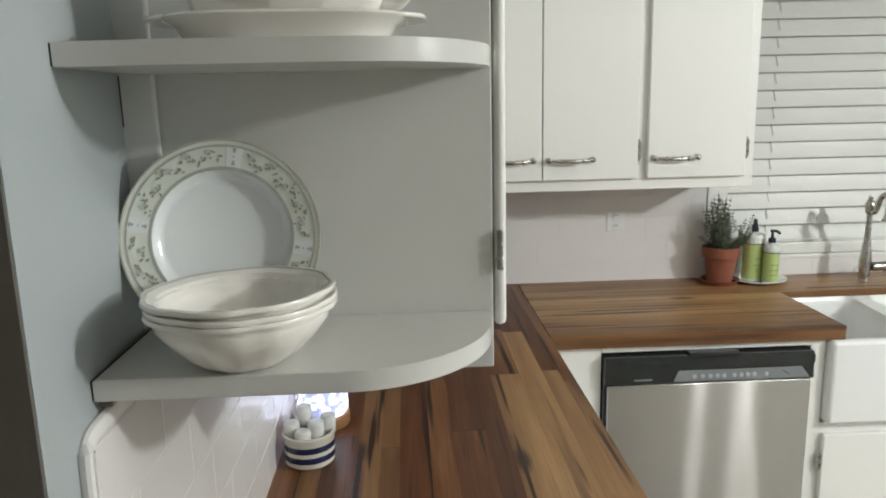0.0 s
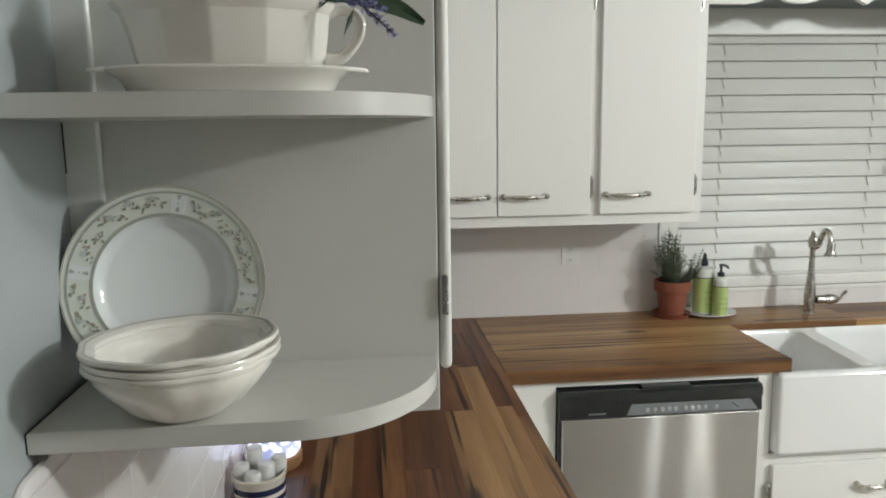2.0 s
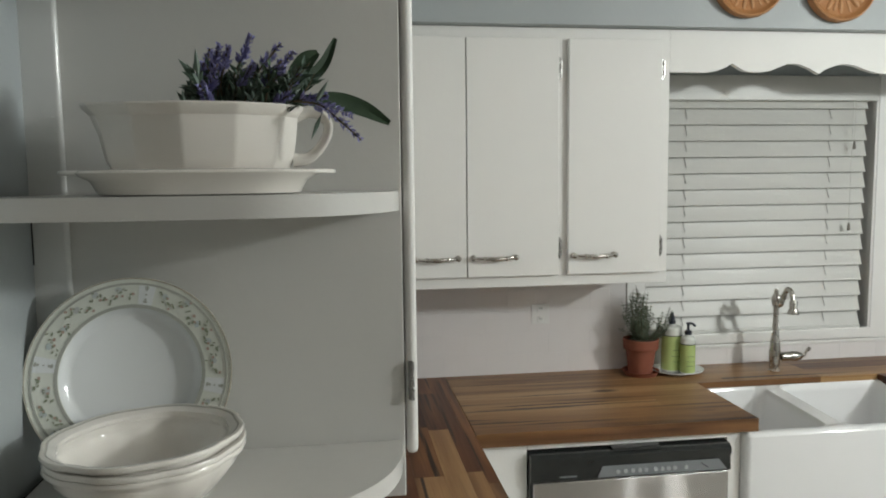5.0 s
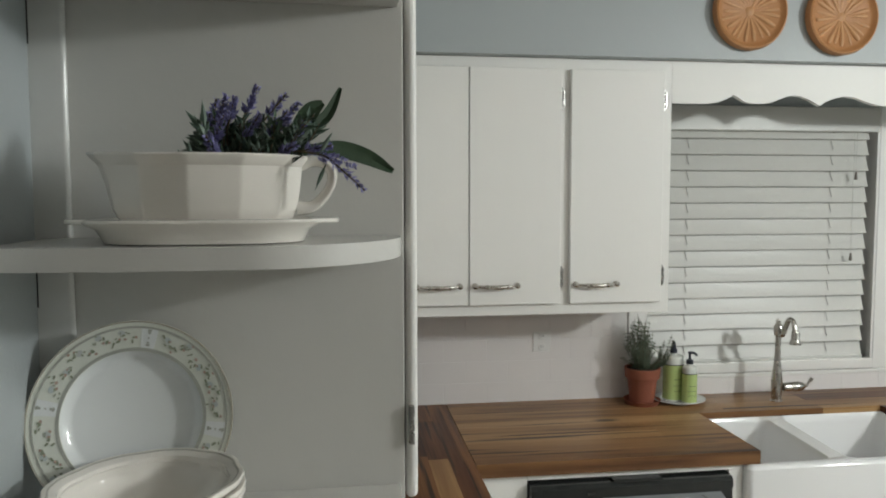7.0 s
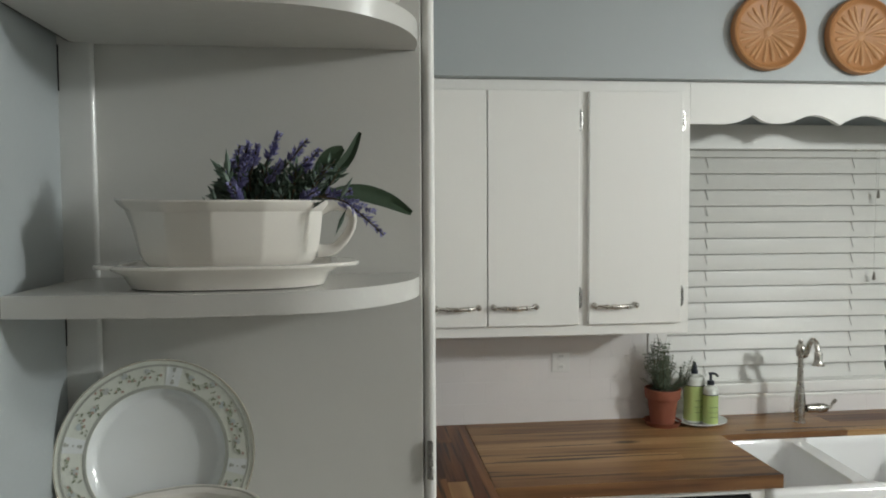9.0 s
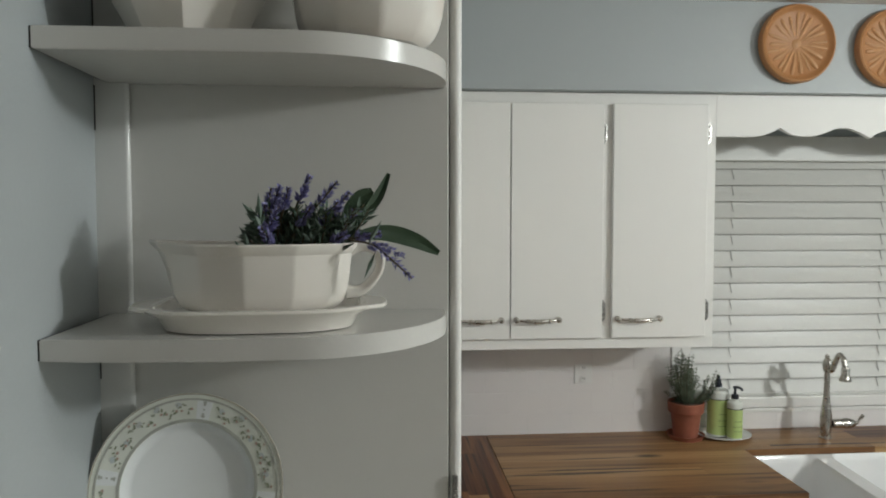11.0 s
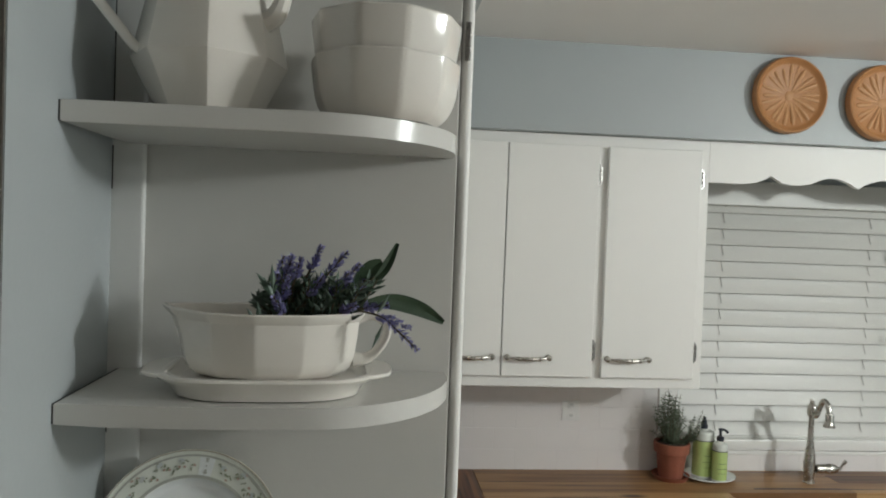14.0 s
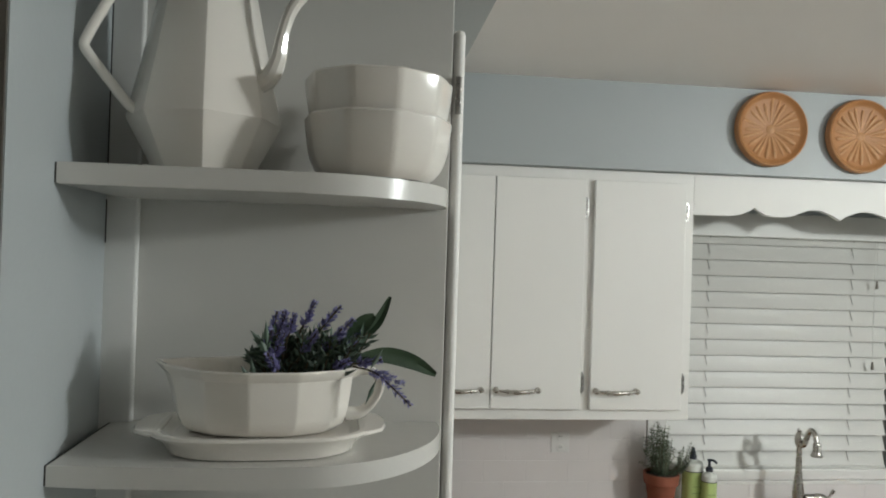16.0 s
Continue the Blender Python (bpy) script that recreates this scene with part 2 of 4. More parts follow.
def clear():
    m, nt, p = nodes_of("window_glass")
    p.inputs["Base Color"].default_value = (0.9, 0.95, 0.95, 1)
    p.inputs["Roughness"].default_value = 0.03
    p.inputs["Transmission Weight"].default_value = 1.0
    return m


GLASS = clear()


# ---- building helpers ----
def thing(name, place, label, category, group="", kind=""):
    ob = new(name)
    ob.location = place
    ob.empty_display_size = 0.05
    return tagged(ob, label, category, group, kind)


def mesh_of(name, bm, material, sharp=0.6):
    bmesh.ops.recalc_face_normals(bm, faces=bm.faces[:])
    for f in bm.faces:
        f.smooth = True
    for e in bm.edges:
        if len(e.link_faces) == 2:
            turn, (one, two) = e.calc_face_angle(0), (f.calc_area() for f in e.link_faces)
            if turn > sharp or turn > 0.2 and max(one, two) > 8 * min(one, two):
                e.smooth = False
    me = bpy.data.meshes.new(name)
    bm.to_mesh(me)
    bm.free()
    for m in material if isinstance(material, (list, tuple)) else [material]:
        me.materials.append(m)
    return me


def part(name, bm, material, parent=None, label="", sharp=0.6):
    ob = new(name, mesh_of(name, bm, material, sharp))
    if parent:
        ob.parent = parent
    return tagged(ob, label) if label else ob


def structure(name, bm, material, label, category, sharp=0.6):
    return tagged(part(name, bm, material, sharp=sharp), label, category, kind="structure")


def box(lo, hi, bevel=0.0, segments=2, bm=None):
    bm = bm or bmesh.new()
    made = bmesh.ops.create_cube(bm, size=1.0)["verts"]
    for v in made:
        v.co = Vector([lo[i] if v.co[i] < 0 else hi[i] for i in range(3)])
    if bevel:
        edges = {e for v in made for e in v.link_edges}
        bmesh.ops.bevel(bm, geom=list(edges), offset=bevel, segments=segments, profile=0.5, affect="EDGES")
    return bm


def lathe(profile, steps=48, bm=None, sides=None, squash=1.0, wave=None):
    """Turn (r, z) pairs round z. sides: facets with a soft edge between them; wave(angle): a factor on the radius."""
    bm = bm or bmesh.new()
    rings = []
    for r, z in profile:
        if r < 1e-6:
            rings.append([bm.verts.new((0, 0, z))])
            continue
        ring = []
        for k in range(steps):
            a = 2 * math.pi * k / steps
            f = 1.0
            if sides:
                w = 2 * math.pi / sides
                f = math.cos(w / 2) / math.cos((a % w) - w / 2)
            if wave:
                f *= wave(a)
            ring.append(bm.verts.new((r * f * math.cos(a), r * f * math.sin(a) * squash, z)))
        rings.append(ring)
    for one, two in zip(rings, rings[1:]):
        for k in range(steps):
            j = (k + 1) % steps
            if len(one) == 1 and len(two) == 1:
                continue
            if len(one) == 1:
                bm.faces.new((one[0], two[j], two[k]))
            elif len(two) == 1:
                bm.faces.new((one[k], one[j], two[0]))
            else:
                bm.faces.new((one[k], one[j], two[j], two[k]))
    return bm


def tube(points, radii, steps=12, bm=None, flat=1.0):
    """A round bar along a line of points; the radius may change from point to point."""
    bm = bm or bmesh.new()
    pts = [Vector(q) for q in points]
    if isinstance(radii, (int, float)):
        radii = [radii] * len(pts)
    rings, up = [], None
    for i, q in enumerate(pts):
        t = (pts[min(i + 1, len(pts) - 1)] - pts[max(i - 1, 0)]).normalized()
        if up is None:
            up = t.orthogonal().normalized()
        up = (up - t * up.dot(t)).normalized()
        side = t.cross(up)
        rings.append([bm.verts.new(q + radii[i] * (math.cos(a) * up + flat * math.sin(a) * side)) for a in (2 * math.pi * k / steps for k in range(steps))])
    for one, two in zip(rings, rings[1:]):
        for k in range(steps):
            j = (k + 1) % steps
            bm.faces.new((one[k], one[j], two[j], two[k]))
    bm.faces.new(rings[0][::-1])
    bm.faces.new(rings[-1])
    return bm


def smooth_line(points, n=8):
    """A soft curve through the points."""
    p = [Vector(q) for q in points]
    p = [2 * p[0] - p[1], *p, 2 * p[-1] - p[-2]]
    out = []
    for i in range(1, len(p) - 2):
        for k in range(n):
            t = k / n
            a, b, c, d = p[i - 1:i + 3]
            out.append(0.5 * ((2 * b) + (c - a) * t + (2 * a - 5 * b + 4 * c - d) * t * t + (3 * b - a - 3 * c + d) * t ** 3))
    return out + [p[-2]]


def slab(outline, z0, z1, bevel=0.0, bm=None, segments=3):
    """A flat board with the given outline in x and y."""
    bm = bm or bmesh.new()
    low = [bm.verts.new((x, y, z0)) for x, y in outline]
    high = [bm.verts.new((x, y, z1)) for x, y in outline]
    n = len(outline)
    bottom, top = bm.faces.new(low[::-1]), bm.faces.new(high)
    for k in range(n):
        bm.faces.new((low[k], low[(k + 1) % n], high[(k + 1) % n], high[k]))
    if bevel:
        bmesh.ops.bevel(bm, geom=list(top.edges) + list(bottom.edges), offset=bevel, segments=segments, profile=0.5, affect="EDGES")
    return bm


def moved(bm, m):
    bmesh.ops.transform(bm, matrix=m, verts=bm.verts[:])
    return bm

# ---- the room ----
WALL_Y, CEIL = 1.783, 2.36          # the window wall, and the ceiling's height
COUNTER = 0.914
SOFFIT_Z, SOFFIT_X, SOFFIT_Y = 2.083, 0.398, 1.435

structure("floor", box((-1.6, -4.2, -0.1), (4.6, 2.0, 0.0)), FLOOR, "unseen kitchen floor, pale oak tone added for bounced light", "floor")
structure("ceiling", box((-1.6, -4.2, CEIL), (4.6, 2.0, CEIL + 0.1)), CEILING, "white painted ceiling with a fine texture", "ceiling")
wall_west = structure("wall_west", slab([(-0.13, -0.25), (0.0, -0.25), (0.0, -0.168), (-0.0085, -0.055), (-0.0105, -0.02), (-0.0105, 0.03), (0.0, 0.10), (0.0, WALL_Y), (-0.13, WALL_Y)], 0, CEIL), WALL, "pale blue-grey painted wall beside the cabinet", "wall")
# East, south and hall walls are unseen; they close the room for bounced light.
structure("wall_east", box((4.4, -4.2, 0), (4.6, 2.0, CEIL)), WALL, "pale blue-grey painted wall", "wall")
structure("wall_south", box((-1.6, -4.2, 0), (4.4, -4.0, CEIL)), WALL_WARM, "unseen dull grey wall closing the room, limits bounced light", "wall")
structure("wall_hall", box((-1.6, -4.0, 0), (-1.4, 2.0, CEIL)), WALL_END, "unseen dark taupe wall closing the hall side", "wall")
# Thin dark sheet over the wall end; its shade is put into the colour.
structure("wall_end_trim", box((-0.131, -0.2525, 0), (-0.0012, -0.2503, CEIL)), WALL_END, "thin taupe sheet on the wall end, its shade in the colour", "wall")

# the window wall stands round its opening
WX0, WX1, WZ0, WZ1 = 1.385, 2.30, 1.032, 1.985
bm = box((-0.13, WALL_Y, 0), (WX0, 1.92, CEIL))
box((WX1, WALL_Y, 0), (4.4, 1.92, CEIL), bm=bm)
box((WX0, WALL_Y, 0), (WX1, 1.92, WZ0), bm=bm)
box((WX0, WALL_Y, WZ1), (WX1, 1.92, CEIL), bm=bm)
wall_north = structure("wall_north", bm, WALL, "pale blue-grey wall with a window over the sink", "wall")

bm = box((0.0, 0.0 - 0.25, SOFFIT_Z), (SOFFIT_X, WALL_Y, CEIL))
structure("soffit_west", bm, WALL, "pale blue-grey boxed soffit over the wall cabinets", "soffit")
structure("soffit_north", box((SOFFIT_X, SOFFIT_Y, SOFFIT_Z), (4.4, WALL_Y, CEIL)), WALL, "pale blue-grey boxed soffit over window and cabinets", "soffit")

# window: reveal, casing, sill and panes behind the blind
window = thing("window_1", (0, 0, 0), "white painted kitchen window with a closed blind", "window", kind="structure")
part("casing", box((WX1, WALL_Y - 0.014, 0.99), (WX1 + 0.085, WALL_Y, 2.0), 0.003), TRIM, window)
part("casing", box((WX0 - 0.07, WALL_Y - 0.014, 0.99), (WX0, WALL_Y, 2.0), 0.003), TRIM, window)
part("window_sill", box((WX0, WALL_Y - 0.018, 0.992), (WX1 - 0.001, WALL_Y + 0.06, WZ0), 0.004), TRIM, window)
part("window_sill", box((WX0 - 0.08, WALL_Y - 0.011, 0.974), (WX1 + 0.09, WALL_Y - 0.001, 0.989), 0.003), TRIM, window)
part("window_frame", box((WX1 - 0.03, WALL_Y + 0.05, WZ0), (WX1, WALL_Y + 0.10, WZ1), 0.003), TRIM, window)
part("window_frame", box((WX0, WALL_Y + 0.05, WZ0), (WX0 + 0.03, WALL_Y + 0.10, WZ1), 0.003), TRIM, window)
part("window_frame", box((WX0 + 0.03, WALL_Y + 0.05, 1.49), (WX1 - 0.03, WALL_Y + 0.10, 1.53), 0.003), TRIM, window)
part("jamb", box((WX1 - 0.009, WALL_Y - 0.012, WZ0 + 0.001), (WX1 - 0.0005, WALL_Y + 0.05, WZ1 - 0.001), 0.001), TRIM, window)
part("jamb", box((WX0 + 0.0005, WALL_Y - 0.012, WZ0 + 0.001), (WX0 + 0.002, WALL_Y + 0.05, WZ1 - 0.001)), TRIM, window)
for z0, z1 in ((WZ0, 1.49), (1.53, WZ1)):
    part("pane", box((WX0 + 0.03, WALL_Y + 0.08, z0), (WX1 - 0.03, WALL_Y + 0.084, z1)), GLASS, window)

# ---- the blind ----
blind = thing("window_blind", (1.845, WALL_Y - 0.02, WZ0), "closed cream horizontal slat blind in the window", "blind")
BX0, BX1, BLIND_Y = -0.457, 0.418, 0.028
part("headrail", box((BX0 - 0.005, 0.0, 0.861), (BX1 + 0.03, 0.06, 0.952), 0.004), BLIND, blind)
PITCH, N_SLATS, SLAT_Z = 0.0591, 15, 0.0382
slat_mesh = None
for k in range(N_SLATS):
    if slat_mesh is None:
        bm = bmesh.new()
        rows = []
        for i in range(7):
            u = i / 6 - 0.5
            crown = 0.0014 * (1 - 4 * u * u)
            rows.append([(x, crown + s * 0.0013, 0.066 * u) for x in (BX0, BX1) for s in (-1, 1)])
        vs = [[bm.verts.new(c) for c in row] for row in rows]
        for a, b in zip(vs, vs[1:]):
            bm.faces.new((a[0], a[2], b[2], b[0]))
            bm.faces.new((a[1], b[1], b[3], a[3]))
            bm.faces.new((a[0], b[0], b[1], a[1]))
            bm.faces.new((a[2], a[3], b[3], b[2]))
        bm.faces.new((vs[0][0], vs[0][1], vs[0][3], vs[0][2]))
        bm.faces.new((vs[-1][0], vs[-1][2], vs[-1][3], vs[-1][1]))
        slat_mesh = mesh_of("slat", bm, BLIND)
    slat = new("slat", slat_mesh)
    slat.parent = blind
    slat.location = (random.uniform(-0.001, 0.001), BLIND_Y, SLAT_Z + PITCH * k)
    slat.rotation_euler = (radians(-17 + random.uniform(-0.9, 0.9)), 0, 0)
part("bottom_rail", box((BX0, 0.012, -0.004), (BX1, 0.045, 0.012), 0.004), BLIND, blind)
# Dark dashes: ladder cords, darkened to take in the shade at their holes.
for x in (-0.306, 0.268):
    for k in range(N_SLATS):
        z = SLAT_Z + PITCH * k
        dash = [(x + 0.004 * s, BLIND_Y + 0.29 * u - 0.0045, z + u) for s, u in ((0, 0.026), (0.4, 0.010), (1, -0.010))]
        part("ladder_cord", tube(dash, 0.0011, 6), CORD, blind)
for x, z in ((0.352, 0.710), (0.342, 0.405)):
    cord = part("tilt_cord", tube([(x, -0.001, z), (x + 0.002, 0.0, 0.86)], 0.0009, 6), BLIND, blind)
    part("tassel", moved(lathe([(0, 0.03), (0.003, 0.03), (0.006, 0.004), (0.005, 0), (0, 0)], 12), Matrix.Translation((x, -0.002, z - 0.028))), CORD, cord)

# ---- valance over the sink ----
def valance():
    """A board with a scalloped lower edge: one small peak, then repeating waves that meet in cusps."""
    x0, x1, top = 1.3302, 2.75, SOFFIT_Z - 0.001
    keys = [(1.3302, 1.950), (1.452, 1.949), (1.49, 1.955), (1.525, 1.969), (1.541, 1.979), (1.556, 1.970), (1.58, 1.957), (1.61, 1.952), (1.645, 1.952), (1.675, 1.957),
            (1.70, 1.967), (1.73, 1.978), (1.752, 1.980), (1.776, 1.978), (1.81, 1.966), (1.835, 1.953), (1.846, 1.948)]
    wave = [(0.0, 1.948), (0.012, 1.958), (0.04, 1.970), (0.075, 1.979), (0.10, 1.980), (0.13, 1.975), (0.165, 1.963), (0.20, 1.954), (0.235, 1.951)]
    keys += [(1.846 + x, z) for x, z in wave[1:]] + [(2.34, 1.951), (x1, 1.951)]
    line = []
    for (xa, za), (xb, zb) in zip(keys, keys[1:]):
        line += [(xa + (xb - xa) * k / 3, za + (zb - za) * k / 3) for k in range(3)]
    line.append(keys[-1])
    bm = bmesh.new()
    ys = (1.4782, 1.4965)
    grid = [[(bm.verts.new((x, y, z)), bm.verts.new((x, y, top))) for x, z in line] for y in ys]
    for a, b in zip(range(len(line) - 1), range(1, len(line))):
        f, g = grid
        bm.faces.new((f[a][0], f[b][0], f[b][1], f[a][1]))
        bm.faces.new((g[a][1], g[b][1], g[b][0], g[a][0]))
        bm.faces.new((f[a][0], g[a][0], g[b][0], f[b][0]))
        bm.faces.new((f[a][1], f[b][1], g[b][1], g[a][1]))
    for k in (0, -1):
        bm.faces.new((grid[0][k][0], grid[0][k][1], grid[1][k][1], grid[1][k][0]))
    ob = thing("window_valance", (0, 0, 0), "white painted scalloped wooden valance above the sink", "valance")
    return part("board", bm, CABINET, ob, sharp=0.5)


valance()


# ---- wall cabinets ----
def pull(parent, x, y, z, length=0.133):
    """A bow pull: two round feet and a flattened swelling grip."""
    grip = smooth_line([(-length / 2, -0.016, 0), (-length * 0.36, -0.020, -0.001), (-length * 0.2, -0.026, -0.002), (0, -0.028, -0.003), (length * 0.2, -0.026, -0.002), (length * 0.36, -0.020, -0.001), (length / 2, -0.016, 0)], 5)
    n = len(grip)
    radii = [0.0036 + 0.0036 * math.sin(math.pi * k / (n - 1)) ** 2 for k in range(n)]
    bm = tube(grip, radii, 12)
    for s in (-1, 1):
        foot = lathe([(0, 0), (0.0085, 0), (0.0092, 0.003), (0.0055, 0.008), (0.0055, 0.013), (0.0085, 0.017), (0.0085, 0.021), (0.005, 0.025), (0, 0.026)], 16)
        moved(foot, Matrix.Translation((s * length / 2, 0, 0)) @ Matrix.Rotation(radians(90), 4, "X"))
        foot.to_mesh(tmp := bpy.data.meshes.new("foot"))
        foot.free()
        bm.from_mesh(tmp)
        bpy.data.meshes.remove(tmp)
    for s in (-1, 1):
        tube([(s * length * 0.25 - 0.002, -0.0262, -0.002), (s * length * 0.25 + 0.002, -0.0262, -0.002)], 0.0079, 14, bm=bm)
    ob = part("handle", bm, NICKEL, parent, "brushed nickel bow pull")
    ob.location = (x, y, z)
    return ob


def face_hinge(parent, x, y, z, height=0.07):
    """A wrapped cabinet hinge: a tall oval leaf with its barrel."""
    leaf = slab([(0.0065 * math.cos(a), height / 2 * math.copysign(abs(math.sin(a)) ** 0.7, math.sin(a))) for a in (2 * math.pi * k / 24 for k in range(24))], 0, 0.003, 0.001)
    moved(leaf, Matrix.Rotation(radians(90), 4, "X"))
    tube([(0.004, -0.004, -height * 0.36), (0.004, -0.004, height * 0.36)], 0.0035, 10, bm=leaf)
    ob = part("hinge", leaf, HINGE, parent, "worn chrome hinge")
    ob.location = (x, y, z)
    return ob


FACE_Y = 1.478                    # face frames of the cabinets on the window wall
def cabinet_north():
    cab = thing("wall_cabinet", (0.86, FACE_Y, 1.277), "white painted wall cabinet with three flat doors and nickel pulls", "cabinet")
    body = box((-0.515, 0, 0), (0.47, WALL_Y - FACE_Y - 0.001, SOFFIT_Z - 1.278), 0.002)
    part("body", body, CABINET, cab)
    hook = tube(smooth_line([(0.470, 0.03, 0.385), (0.477, 0.03, 0.384), (0.481, 0.03, 0.370), (0.478, 0.03, 0.352), (0.472, 0.03, 0.350)], 4), 0.0022, 8)
    part("hook", hook, HINGE, cab, "small dark metal hook on the side")
    for x0, x1, hx, hinge in ((0.350, 0.668, 0.573, None), (0.6715, 0.962, 0.754, 0.967), (0.993, 1.297, 1.076, 1.302)):
        door = part("door", box((x0 - 0.86, -0.019, 0.036), (x1 - 0.86, -0.0005, 0.770), 0.0025, 2), CABINET, cab)
        pull(door, hx - 0.86, -0.019, 0.098)
        if hinge:
            for z in (0.121, 0.680):
                face_hinge(door, hinge - 0.86, -0.006, z)
    return cab


cabinet_north()


def cabinet_west():
    """The cabinet whose end panel carries the open shelves."""
    cab = thing("wall_cabinet", (0.0, 0.0, 1.278), "white painted wall cabinet whose plain end panel backs the shelves", "cabinet")
    h = SOFFIT_Z - 1.279
    # The body takes the dimmed shelf white; the doors keep the cabinet white.
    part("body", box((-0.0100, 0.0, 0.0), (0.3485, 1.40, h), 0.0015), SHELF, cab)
    part("corner_strip", box((-0.0170, -0.009, 0.03), (0.023, -0.0005, h), 0.0045, 4), GLOSS, cab, "glossy painted corner strip")
    for z0, z1 in ((0.584, h), (0.515, 0.560), (0.262, 0.310)):
        part("corner_gap", box((-0.0104, -0.0096, z0), (-0.0092, -0.0050, z1)), GAP, cab)
    for y0, y1 in ((-0.001, 0.44), (0.445, 0.90), (0.905, 1.39)):
        door = part("door", box((0.3495, y0, 0.046), (0.3625, y1, 0.764), 0.006, 4), CABINET, cab)
        if y0 < 0.1:
            for z in (0.128, 0.690):
                leaf = box((0.3520, -0.0030, z - 0.021), (0.3575, -0.0012, z + 0.021), 0.0006)
                for k in range(3):
                    tube([(0.3562, -0.0040, z - 0.021 + 0.0146 * k), (0.3562, -0.0040, z - 0.0095 + 0.0146 * k)], 0.0024, 10, bm=leaf)
                part("hinge", leaf, HINGE, door, "worn chrome butt hinge")
    return cab


cabinet_west()


def shelf_unit():
    unit = thing("corner_shelf", (0, 0, 1.323), "white painted open end shelves with rounded fronts", "shelf")
    depth, reach = 0.165, 0.343
    for z, bow in ((1.323, 0.0), (1.589, 0.0085), (1.8405, 0.0)):
        out = [(0.0015, -0.001), (0.0015, -depth)]
        cx, rx = 0.205, reach - 0.205
        out += [(x, -depth - bow * math.sin(math.pi * x / 0.27)) for x in (0.04, 0.08, 0.12, 0.16)] if bow else []
        out += [(cx + rx * math.cos(a), -0.020 - (depth - 0.020) * math.sin(a) - bow * 0.72 * math.sin(a) ** 2) for a in (math.pi / 2 * (1 - k / 18) for k in range(19))]
        out += [(reach, -0.001)]
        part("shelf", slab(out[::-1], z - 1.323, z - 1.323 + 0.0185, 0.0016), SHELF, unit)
        part("shelf_gap", box((-0.0004, -depth + 0.0005, z - 1.323 + 0.001), (0.0013, -0.002, z - 1.323 + 0.0178)), GAP, unit, "dark joint between shelf end and wall")
    dowel = tube([(0.0015, -0.1535, -0.0045), (0.010, -0.1535, -0.0045)], 0.0044, 14)
    part("dowel", dowel, WALL_END, unit, "small dull taupe dowel under the shelf end")
    return unit


shelf_unit()


# ---- base cabinets, dishwasher ----
def base_cabinets():
    cab = thing("base_cabinet", (0.36, 0.75, 0.0), "white painted base cabinet under the wooden counter", "cabinet")
    part("body", box((-0.355, -1.0, 0.0), (0.255, 1.03, 0.8735), 0.002), CABINET, cab)
    cab = thing("base_cabinet", (0.70, 1.19, 0.0), "white painted filler panel beside the dishwasher", "cabinet")
    part("body", box((-0.084, 0.0, 0.0), (0.0895, 0.59, 0.8735), 0.0015), CABINET, cab)
    rail = thing("base_cabinet", (1.09, 1.19, 0.855), "white painted rail above the dishwasher", "cabinet")
    part("rail", box((-0.30, -0.002, 0.0), (0.338, 0.02, 0.0185), 0.0015), CABINET, rail)
    cab = thing("sink_cabinet", (1.85, 1.19, 0.0), "white painted sink cabinet with flat doors", "cabinet")
    part("body", box((-0.458, 0.0, 0.0), (0.75, 0.592, 0.615), 0.0015), CABINET, cab)
    part("stile", box((-0.458, -0.0015, 0.615), (-0.414, 0.02, 0.8735), 0.0015), CABINET, cab)
    for x0, x1, hx in ((-0.408, -0.005, -0.092), (0.005, 0.41, 0.09)):
        door = part("door", box((x0, -0.020, 0.11), (x1, -0.001, 0.586), 0.003), CABINET, cab)
        pull(door, hx, -0.020, 0.515, 0.10)
        if x0 < -0.3:
            face_hinge(door, -0.415, -0.012, 0.50, 0.062)
            face_hinge(door, -0.415, -0.012, 0.18, 0.062)


base_cabinets()


